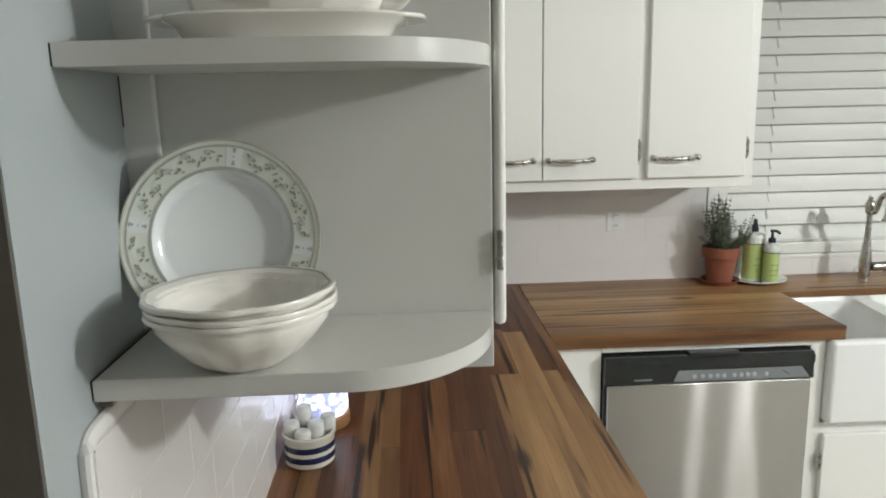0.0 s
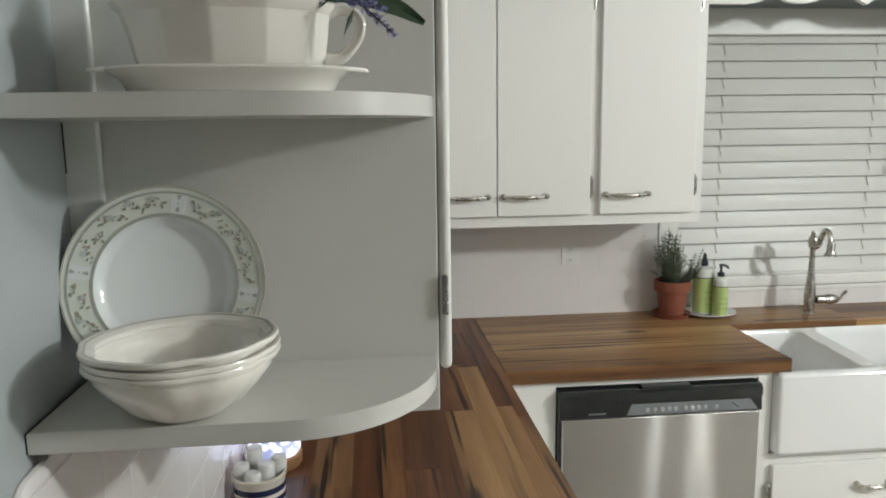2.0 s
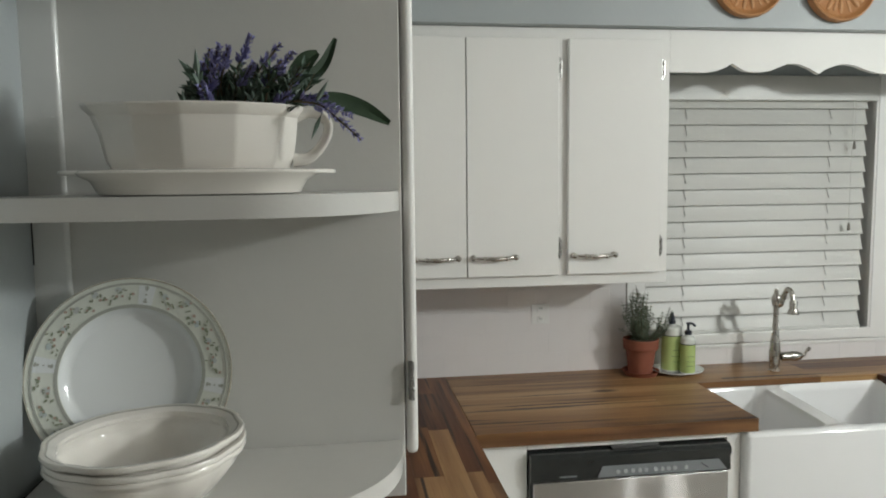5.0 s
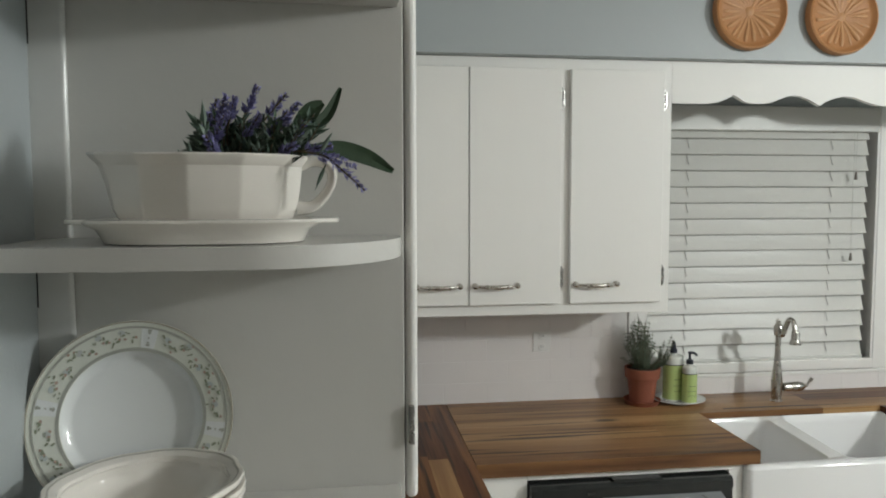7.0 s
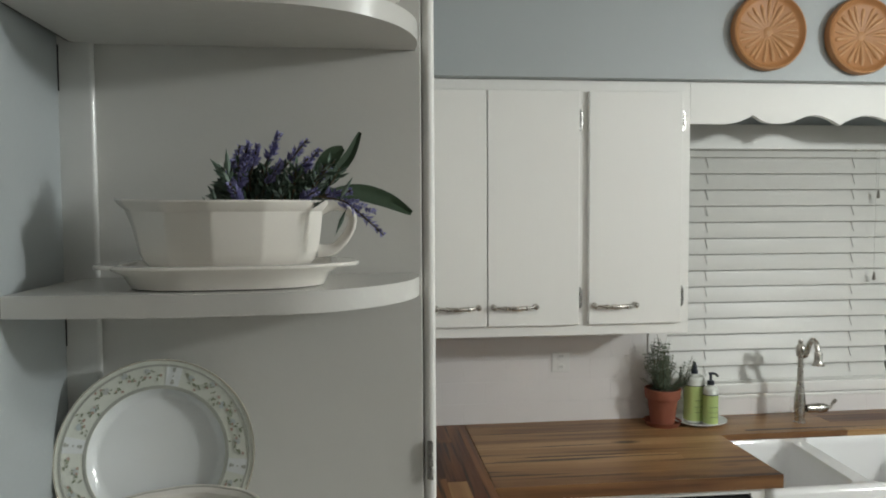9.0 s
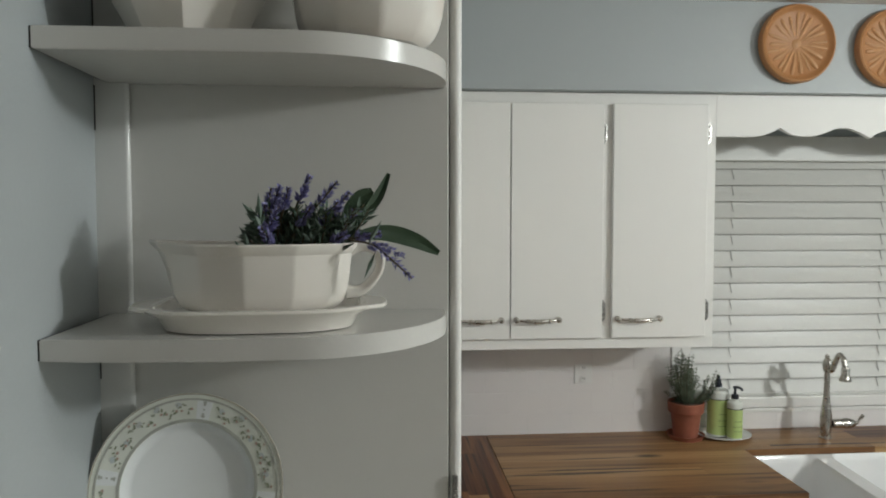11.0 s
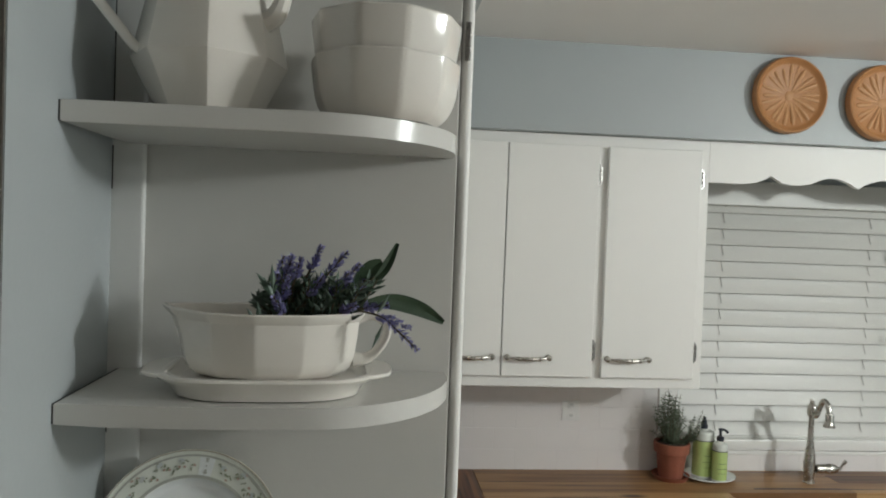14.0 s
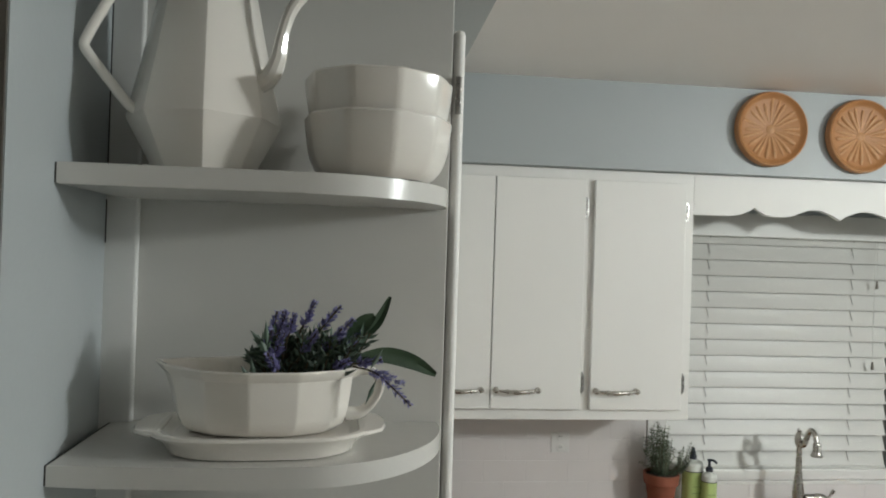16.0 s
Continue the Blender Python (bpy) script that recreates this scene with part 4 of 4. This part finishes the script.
    # the band breaks at four places round a small upright motif on white
    for q in range(4):
        a = radians(CROSS + 90 * q)
        motif = bmesh.new()
        for r, size, slim in ((0.0868, 0.0022, 0.6), (0.0845, 0.0014, 0.8), (0.0795, 0.0009, 1.0), (0.0748, 0.0014, 0.8), (0.0725, 0.0022, 0.6)):
            mark(motif, a, r, size, 0, slim)
        tagged(part("break_motif", motif, PLATE_GREY, ob, "grey-green motif on the white break"), kind="stuff")
        white = bmesh.new()
        arcs = []
        for k in range(7):
            b = a + radians(-5.2 + 10.4 * k / 6)
            arcs.append([white.verts.new((r * math.cos(b), R + r * math.sin(b), 0.01055 + (r - 0.0665) * slope - drop)) for r, drop in ((0.0690, 0.0006), (0.0690, 0.0), (0.0890, 0.0), (0.0890, 0.0006))])
        for one, two in zip(arcs, arcs[1:]):
            for m in range(3):
                white.faces.new((one[m], one[m + 1], two[m + 1], two[m]))
        white.faces.new(arcs[0])
        white.faces.new(arcs[-1][::-1])
        part("rim_panel", white, PORCELAIN, ob, "white break in the rim band")
    return ob


dinner_plate()


def wavy(a):
    return 1 + 0.012 * math.cos(8 * a + 0.4) - 0.005 * math.cos(16 * a + 0.8)


def bowl_mesh(R, h, base):
    t = 0.0035
    prof = [(0, 0.0035), (base - 0.006, 0.0035), (base - 0.004, 0.0), (base, 0.0), (base + 0.004, 0.0018), (base + (R - base) * 0.20, h * 0.10), (base + (R - base) * 0.37, h * 0.23), (base + (R - base) * 0.62, h * 0.47), (base + (R - base) * 0.84, h * 0.74), (R - 0.008, h - 0.0065), (R - 0.001, h - 0.0045), (R, h - 0.002), (R - 0.001, h),
            (R - 0.004, h + 0.0003), (R - 0.012, h - 0.004), (base + (R - base) * 0.83 - t, h * 0.74), (base + (R - base) * 0.58 - t, h * 0.47), (base + (R - base) * 0.28 - t, h * 0.27), (base - 0.004, 0.0095), (0, 0.0085)]
    return lathe(prof, 96, wave=wavy)


for k in range(3):
    ob = thing("cereal_bowl", (0.1172, -0.1262, S1 + 0.0003 + 0.0062 * k), "cream glazed bowl with gently scalloped rim, stacked in three", "bowl", "bowls stacked on the shelf")
    ob.rotation_euler = (radians((0, 0.7, -0.3)[k]), radians((0, 0.4, -1.0)[k]), radians((0, 3, -2)[k]))
    part("bowl", bowl_mesh(0.0810, 0.0525, 0.034), CERAMIC, ob, sharp=0.9)
    part("rim_line", lathe([(0.0748, 0.0512), (0.0748, 0.0519), (0.0763, 0.0527), (0.0763, 0.0520)], 96, wave=wavy), CERAMIC_EDGE, ob, "thin grey rim line")


def oct_outline(lx, ly, cut):
    return [(-lx + cut, -ly), (lx - cut, -ly), (lx, -ly + cut * 0.8), (lx, ly - cut * 0.8), (lx - cut, ly), (-lx + cut, ly), (-lx, ly - cut * 0.8), (-lx, -ly + cut * 0.8)]


def oct_loft(levels, bm=None, soft=0.25):
    """Stack eight-sided rings (half length, half width, cut, z); corners are a little rounded."""
    bm = bm or bmesh.new()
    rings = []
    for lx, ly, cut, z in levels:
        base = [Vector((*p, 0)) for p in oct_outline(lx, ly, cut)]
        pts = []
        for k in range(8):
            a, b, c = base[k - 1], base[k], base[(k + 1) % 8]
            p, q = b.lerp(a, soft * 0.35), b.lerp(c, soft * 0.35)
            for s in range(4):
                t = s / 3
                pts.append(p.lerp(b, t).lerp(b.lerp(q, t), t))
        rings.append([bm.verts.new((p.x, p.y, z)) for p in pts])
    for one, two in zip(rings, rings[1:]):
        n = len(one)
        for k in range(n):
            bm.faces.new((one[k], one[(k + 1) % n], two[(k + 1) % n], two[k]))
    bm.faces.new(rings[0][::-1])
    bm.faces.new(rings[-1])
    return bm


PLATTER_X, PLATTER_Y = 0.168, -0.094


def oval_loft(levels, sides=12, turn=20, soft=0.07, bm=None):
    """Stack many-sided oval rings (half length, half width, z) whose corners are slightly rounded."""
    bm = bm or bmesh.new()
    rings = []
    for a, b, z in levels:
        base = [Vector((a * math.cos(radians(turn) + 2 * math.pi * k / sides), b * math.sin(radians(turn) + 2 * math.pi * k / sides), z)) for k in range(sides)]
        pts = []
        for k in range(sides):
            p, q = base[k].lerp(base[k - 1], soft), base[k].lerp(base[(k + 1) % sides], soft)
            pts += [p, p.lerp(base[k], 0.5).lerp(base[k].lerp(q, 0.5), 0.5), q]
        rings.append([bm.verts.new(p) for p in pts])
    for one, two in zip(rings, rings[1:]):
        n = len(one)
        for k in range(n):
            bm.faces.new((one[k], one[(k + 1) % n], two[(k + 1) % n], two[k]))
    bm.faces.new(rings[0][::-1])
    bm.faces.new(rings[-1])
    return bm


def platter():
    ob = thing("serving_platter", (PLATTER_X, PLATTER_Y, S2), "cream glazed eight-sided platter with tab handles", "platter")
    ob.rotation_euler = (0, 0, radians(3))
    part("dish", oct_loft([(0.078, 0.058, 0.034, 0.0), (0.083, 0.062, 0.035, 0.001), (0.089, 0.066, 0.036, 0.012), (0.098, 0.0705, 0.037, 0.0165), (0.0995, 0.0715, 0.037, 0.0185), (0.098, 0.0705, 0.037, 0.0205), (0.094, 0.067, 0.036, 0.0212), (0.090, 0.063, 0.035, 0.0195), (0.084, 0.057, 0.034, 0.0140), (0.080, 0.053, 0.032, 0.0130)], soft=1.0), CERAMIC, ob)
    for s in (-1, 1):
        out = [(0.088, -0.046), (0.098, -0.041), (0.110, -0.030), (0.1135, -0.016), (0.1140, 0.0), (0.1135, 0.016), (0.110, 0.030), (0.098, 0.041), (0.088, 0.046)]
        tab = slab([(s * x, y) for x, y in (out if s > 0 else out[::-1])], 0.0170, 0.0208, 0.0016)
        part("tab_handle", tab, CERAMIC, ob)


platter()


def gravy_boat():
    ob = thing("gravy_boat", (0.166, -0.096, S2 + 0.0132), "cream glazed faceted gravy boat holding artificial lavender", "gravy boat")
    z1 = 0.0622
    levels = [(0.058, 0.030, 0.0), (0.064, 0.034, 0.001), (0.071, 0.039, 0.0035), (0.0765, 0.043, 0.0085), (0.080, 0.0455, 0.016), (0.083, 0.047, z1 * 0.6), (0.0845, 0.0485, z1 * 0.84), (0.0895, 0.0535, z1 * 0.93), (0.0905, 0.0545, z1 * 0.975),
              (0.0895, 0.0535, z1), (0.0855, 0.050, z1 - 0.001), (0.081, 0.045, z1 * 0.82), (0.078, 0.043, z1 * 0.4), (0.066, 0.033, 0.012)]
    bm = oval_loft(levels, 12, -4, 0.06)
    for v in bm.verts:                      # the body narrows towards the lip
        if v.co.x < -0.045:
            v.co.y *= 1 - 0.30 * min(1, (-v.co.x - 0.045) / 0.045)
    for v in bm.verts:                      # the pouring lip is drawn out at one end
        if v.co.z > z1 * 0.5 and v.co.x < -0.05:
            f = (v.co.z / z1 - 0.5) * 2 * max(0, 1 - abs(v.co.y) / 0.042) * min(1, (-v.co.x - 0.05) / 0.02)
            v.co.x -= 0.010 * f
            v.co.z += 0.0030 * f
    part("body", bm, CERAMIC, ob, sharp=0.45)
    loop = smooth_line([(0.080, 0.0, 0.0535), (0.092, 0.0, 0.0580), (0.103, 0.0, 0.0560), (0.1100, 0.0, 0.0475), (0.108, 0.0, 0.0345), (0.099, 0.0, 0.0225), (0.091, 0.0, 0.0170), (0.079, 0.0, 0.0160)], 6)
    part("handle", tube(loop, [0.0050 - 0.0016 * math.sin(math.pi * k / (len(loop) - 1)) for k in range(len(loop))], 12, flat=1.5), CERAMIC, ob)


gravy_boat()


def lavender_bunch():
    rng = random.Random(21)
    ob = thing("artificial_lavender", (0.19, -0.095, S2 + 0.062), "bunch of artificial lavender with dark green leaves in the gravy boat", "artificial flowers")
    stems, green, silver, flowers = bmesh.new(), bmesh.new(), bmesh.new(), bmesh.new()
    def floret(line, n, size):
        pts = smooth_line(line, 8)
        for k in range(n):
            f = (k + rng.random()) / n
            i = min(int(f * (len(pts) - 1)), len(pts) - 2)
            t = (pts[i + 1] - pts[i]).normalized()
            a = rng.uniform(0, 6.28)
            out = t.orthogonal().normalized() * math.cos(a) + t.cross(t.orthogonal()).normalized() * math.sin(a)
            tip = pts[i] + (out * 0.75 + t * 0.55) * size * (1.15 - 0.6 * f) * rng.uniform(0.7, 1.2)
            spike(flowers, pts[i], tip, size * 0.36, Vector((rng.uniform(-1, 1), rng.uniform(-1, 1), rng.uniform(-1, 1))))
    # low mass of leaves
    for k in range(54):
        x = rng.uniform(-0.034, 0.072)
        b = Vector((x * 0.7, rng.uniform(-0.022, 0.022), 0.0))
        h = rng.uniform(0.012, 0.042) * (1.0 if x > -0.018 else 0.6)
        top = Vector((x + rng.uniform(-0.012, 0.012), b.y * 1.4, h + 0.006))
        sprig(stems, green if k % 5 in (0, 2, 3) else silver, [b, b.lerp(top, 0.55) + Vector((rng.uniform(-0.005, 0.005), 0, 0.003)), top], 0.0011, 0.017, 22, 0.0042, rng, 0.8)
    # flower heads
    for x0, z0, x1, z1, y in ((-0.016, 0.030, -0.010, 0.058, 0.0), (-0.012, 0.028, 0.000, 0.060, -0.012), (-0.004, 0.030, -0.006, 0.058, 0.010), (0.010, 0.040, 0.026, 0.068, -0.004), (0.000, 0.034, 0.008, 0.058, -0.016),
                              (0.024, 0.038, 0.050, 0.064, 0.006), (0.036, 0.028, 0.062, 0.054, -0.016), (0.042, 0.020, 0.070, 0.040, -0.012), (0.028, 0.022, 0.052, 0.046, -0.022), (-0.020, 0.018, -0.012, 0.044, -0.020),
                              (0.058, 0.016, 0.090, 0.020, -0.020), (0.012, 0.020, 0.030, 0.044, -0.026), (-0.012, 0.016, 0.000, 0.042, -0.028), (0.052, 0.030, 0.074, 0.048, 0.004), (0.040, 0.010, 0.060, 0.020, -0.030), (-0.002, 0.006, -0.014, 0.026, -0.034)):
        x0, x1, z1 = x0 - 0.003, x1 - 0.003, z1 * 1.09
        b, top = Vector((x0, y * 0.8, z0)), Vector((x1, y, z1))
        tube([Vector((x0 * 0.8, y * 0.6, 0)), b, top], 0.0010, 6, bm=stems)
        floret([b.lerp(top, 0.25), b.lerp(top, 0.6), top], 70, 0.0085)
    # the sprig that hangs over the handle
    hang = [(0.060, -0.026, 0.016), (0.080, -0.034, 0.012), (0.094, -0.037, 0.001), (0.105, -0.038, -0.009), (0.114, -0.038, -0.0175)]
    tube(smooth_line(hang, 6), 0.0009, 6, bm=stems)
    floret(hang[1:], 64, 0.0082)
    floret([(0.074, -0.030, 0.012), (0.090, -0.036, 0.010), (0.108, -0.038, 0.002)], 46, 0.0080)
    spike(silver, (0.075, -0.025, 0.012), (0.088, -0.028, 0.034), 0.0046)
    spike(green, (0.082, -0.033, 0.006), (0.072, -0.036, -0.018), 0.0040)
    for b, t in (((-0.020, -0.03, 0.034), (-0.033, -0.034, 0.049)), ((-0.018, -0.03, 0.032), (-0.019, -0.034, 0.058)), ((-0.030, -0.03, 0.0), (-0.040, -0.034, 0.017)), ((-0.028, -0.03, 0.0), (-0.031, -0.034, 0.024)), ((-0.016, -0.03, 0.022), (-0.026, -0.034, 0.046))):
        spike(green, b, t, 0.0055)
    def broad(line, width, bm):
        """A long cupped leaf."""
        pts = smooth_line(line, 7)
        rows = []
        for k, q in enumerate(pts):
            f = k / (len(pts) - 1)
            w = width * (math.sin(math.pi * min(1, 0.08 + 0.86 * f)) ** 0.75) / 2
            t = (pts[min(k + 1, len(pts) - 1)] - pts[max(k - 1, 0)]).normalized()
            side = t.cross(Vector((0.1, -1, 0.15))).normalized()
            n = side.cross(t).normalized()
            rows.append([bm.verts.new(q + side * w * s + n * (0.0022 * abs(s) - 0.0004 * j)) for j in (0, 1) for s in (-1, -0.5, 0, 0.5, 1)])
        for a, b in zip(rows, rows[1:]):
            for i in range(4):
                bm.faces.new((a[i], a[i + 1], b[i + 1], b[i]))
                bm.faces.new((a[i + 5], b[i + 5], b[i + 6], a[i + 6]))
            bm.faces.new((a[0], b[0], b[5], a[5]))
            bm.faces.new((a[4], a[9], b[9], b[4]))
    for line, width in (([(0.060, 0.006, 0.018), (0.090, 0.016, 0.021), (0.118, 0.022, 0.014), (0.1425, 0.025, 0.001)], 0.0165),
                        ([(0.052, 0.010, 0.016), (0.066, 0.018, 0.036), (0.083, 0.024, 0.054), (0.0945, 0.026, 0.078)], 0.0115),
                        ([(0.050, 0.0, 0.026), (0.060, 0.0, 0.042), (0.069, 0.0, 0.054), (0.079, 0.002, 0.061)], 0.0165)):
        leaf = bmesh.new()
        broad(line, width, leaf)
        part("leaf", leaf, BROAD_LEAF, ob, "broad dark green leaf")
    tagged(part("stem_mass", stems, STEM, ob), kind="stuff")
    part("foliage", green, GREEN_LEAF, ob, "dark green narrow leaves")
    part("foliage", silver, SILVER_LEAF, ob, "silvery green narrow leaves")
    part("floret_mass", flowers, LAVENDER, ob, "violet blue lavender florets")


lavender_bunch()


def facet_rings(rings, sides, turn, bm=None, soft=0.16):
    """A vessel of flat facets: rings of (radius, z), corners slightly rounded."""
    bm = bm or bmesh.new()
    made = []
    for r, z in rings:
        if r < 1e-5:
            made.append([bm.verts.new((0, 0, z))])
            continue
        base = [Vector((r * math.cos(turn + 2 * math.pi * k / sides), r * math.sin(turn + 2 * math.pi * k / sides), z)) for k in range(sides)]
        pts = []
        for k in range(sides):
            a, b, c = base[k - 1], base[k], base[(k + 1) % sides]
            p, q = b.lerp(a, soft), b.lerp(c, soft)
            pts += [p, p.lerp(b, 0.5).lerp(b.lerp(q, 0.5), 0.5), q]
        made.append([bm.verts.new(q) for q in pts])
    for one, two in zip(made, made[1:]):
        n = max(len(one), len(two))
        for k in range(n):
            j = (k + 1) % n
            if len(one) == 1:
                bm.faces.new((one[0], two[j], two[k]))
            elif len(two) == 1:
                bm.faces.new((one[k], one[j], two[0]))
            else:
                bm.faces.new((one[k], one[j], two[j], two[k]))
    return bm


def coffee_pot():
    ob = thing("coffee_pot", (0.1045, -0.092, S3), "tall cream glazed faceted coffee pot with an angular handle", "coffee pot")
    rings = [(0, 0.0), (0.042, 0.0), (0.0455, 0.002), (0.0690, 0.046), (0.0706, 0.0500), (0.0700, 0.0540), (0.0585, 0.105), (0.0490, 0.150), (0.0415, 0.186), (0.0425, 0.190), (0.041, 0.193), (0.030, 0.200), (0.008, 0.204), (0.009, 0.212), (0, 0.214)]
    part("body", facet_rings(rings, 8, radians(-80), soft=0.07), CERAMIC, ob, sharp=0.35)
    grip = [(-0.050, -0.03, 0.051), (-0.060, -0.032, 0.057), (-0.083, -0.034, 0.085), (-0.0955, -0.034, 0.101), (-0.0990, -0.034, 0.108), (-0.0965, -0.034, 0.116), (-0.086, -0.034, 0.137), (-0.070, -0.033, 0.163), (-0.040, -0.026, 0.176)]
    part("handle", tube(smooth_line(grip, 3), 0.0047, 12), CERAMIC, ob)
    spout = smooth_line([(0.050, -0.024, 0.084), (0.062, -0.029, 0.090), (0.0690, -0.032, 0.106), (0.0725, -0.034, 0.126), (0.0800, -0.035, 0.150), (0.094, -0.036, 0.168), (0.107, -0.038, 0.177)], 5)
    part("spout", tube(spout, [0.0105 - 0.0050 * min(1, k / 16) for k in range(len(spout))], 10), CERAMIC, ob, sharp=0.5)


coffee_pot()

for k in range(2):
    ob = thing("faceted_bowl", (0.2665, -0.096, S3 + 0.0003 + 0.0372 * k), "deep cream glazed faceted bowl, in a stack of two", "bowl", "faceted bowls on the top shelf")
    ob.rotation_euler = (0, 0, radians(0 if k == 0 else 3))
    part("bowl", facet_rings([(0, 0.003), (0.042, 0.003), (0.044, 0.0), (0.050, 0.0), (0.0555, 0.003), (0.0610, 0.009), (0.0650, 0.017), (0.0678, 0.027), (0.0700, 0.041), (0.0715, 0.052), (0.0718, 0.0565), (0.0705, 0.0582), (0.0690, 0.0575), (0.0675, 0.050), (0.064, 0.030), (0.054, 0.013), (0, 0.009)], 10, radians(-78), soft=0.11), CERAMIC, ob, sharp=0.45)


# ---- wooden counters: staves glued into a block ----
def stave_mesh(cache, length, width, thick, wood_sort):
    key = (round(length, 3), round(width, 4), wood_sort.name)
    if key not in cache:
        cache[key] = mesh_of("plank", box((0, 0, 0), (length, width, thick), 0.00025, 1), wood_sort)
    return cache[key]


def fill_row(counter, cache, rng, start, end, offset, width, upright, short=True, thick=0.0395, dark=0.22, far=None):
    at = start
    while at < end - 1e-4:
        length = rng.choice((0.35, 0.6, 0.9, 1.2) if short else (0.62, 0.95, 1.3))
        if end - at - length < 0.16:
            length = end - at
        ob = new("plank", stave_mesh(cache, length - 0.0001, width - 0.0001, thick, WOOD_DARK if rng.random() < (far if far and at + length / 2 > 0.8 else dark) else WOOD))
        ob.parent = counter
        if upright:
            ob.location, ob.rotation_euler = (offset + width, at, 0), (0, 0, radians(90))
        else:
            ob.location = (at, offset, 0)
        at += length


def counters():
    rng, cache = random.Random(12), {}
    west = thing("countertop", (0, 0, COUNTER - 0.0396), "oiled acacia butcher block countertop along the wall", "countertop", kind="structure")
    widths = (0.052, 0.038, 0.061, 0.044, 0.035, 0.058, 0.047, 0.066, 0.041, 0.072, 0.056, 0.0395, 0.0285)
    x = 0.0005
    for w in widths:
        # Dark staves crowd under the cabinet: dark wood plus shade in the colour.
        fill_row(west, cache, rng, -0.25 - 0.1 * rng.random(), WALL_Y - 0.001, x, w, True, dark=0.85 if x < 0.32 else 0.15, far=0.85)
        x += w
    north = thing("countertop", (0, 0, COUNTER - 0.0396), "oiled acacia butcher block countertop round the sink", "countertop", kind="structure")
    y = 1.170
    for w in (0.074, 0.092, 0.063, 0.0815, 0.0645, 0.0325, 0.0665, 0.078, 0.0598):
        # Left of the sink only the back rows mix in dark staves.
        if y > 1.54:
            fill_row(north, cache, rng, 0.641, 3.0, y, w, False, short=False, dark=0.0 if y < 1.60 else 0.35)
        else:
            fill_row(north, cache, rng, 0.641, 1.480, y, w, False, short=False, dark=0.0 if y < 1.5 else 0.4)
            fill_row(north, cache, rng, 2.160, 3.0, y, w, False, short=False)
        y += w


counters()


# ---- glazed subway tiles ----
def tiles():
    rng = random.Random(3)
    L, H, T, J = 0.1545, 0.0768, 0.007, 0.0013
    me = mesh_of("tile", box((J / 2, -T, J / 2), (L - J / 2, 0, H - J / 2), 0.0005, 1), TILE)
    half = mesh_of("tile", box((J / 2, -T, J / 2), (L / 2 - J / 2, 0, H - J / 2), 0.0014, 2), TILE)
    def tile(parent, mesh, x, z, west):
        ob = new("tile", mesh)
        ob.parent = parent
        tilt = [radians(rng.uniform(-0.10, 0.10)) for _ in range(2)]
        if west:
            ob.location, ob.rotation_euler = (0.0015, x, z), (tilt[0], tilt[1], radians(90))
        else:
            ob.location, ob.rotation_euler = (x, WALL_Y - 0.0015, z), (tilt[0], 0, tilt[1])
    north = thing("backsplash_north", (0, 0, 0), "white glazed subway tiles behind the counter", "backsplash", kind="structure")
    part("grout", box((0.0, WALL_Y - 0.0078, COUNTER), (WX0 - 0.072, WALL_Y - 0.0012, 1.279)), GROUT, north)
    part("grout", box((WX0 - 0.072, WALL_Y - 0.0078, COUNTER), (3.0, WALL_Y - 0.0012, 0.973)), GROUT, north)
    for row in range(5):
        z = COUNTER - 0.001 + row * H - 0.002
        shift = 0.016 + (L / 2 if row % 2 else 0)
        x = shift
        while x < (2.9 if row < 1 else WX0 - 0.072 - L * 0.9):
            if row == 0 or x + L < WX0 - 0.05:
                tile(north, me, x, z, False)
            x += L
        if row and x + L / 2 < WX0 - 0.06:
            tile(north, half, x, z, False)
    west = thing("backsplash_west", (0, 0, 0), "white glazed subway tiles along the wall under the cabinet", "backsplash", kind="structure")
    part("grout", box((0.0012, -0.190, COUNTER), (0.0078, WALL_Y - 0.01, 1.277)), GROUT, west)
    for row in range(5):
        z = COUNTER - 0.003 + row * H
        y = -0.190 + (L / 2 if row % 2 else 0)
        if row % 2:
            tile(west, half, -0.190, z, True)
        while y < WALL_Y - L:
            tile(west, me, y, z, True)
            y += L
    edge = smooth_line([(0.0025, -0.196, COUNTER), (0.0025, -0.196, 1.10), (0.0025, -0.196, 1.276), (0.0025, -0.190, 1.292), (0.0025, -0.176, 1.300), (0.0025, -0.10, 1.301), (0.0025, -0.005, 1.301)], 6)
    part("bullnose", tube(edge, 0.0062, 12, flat=1.6), TILE, west, "rounded white tile edge trim")


tiles()
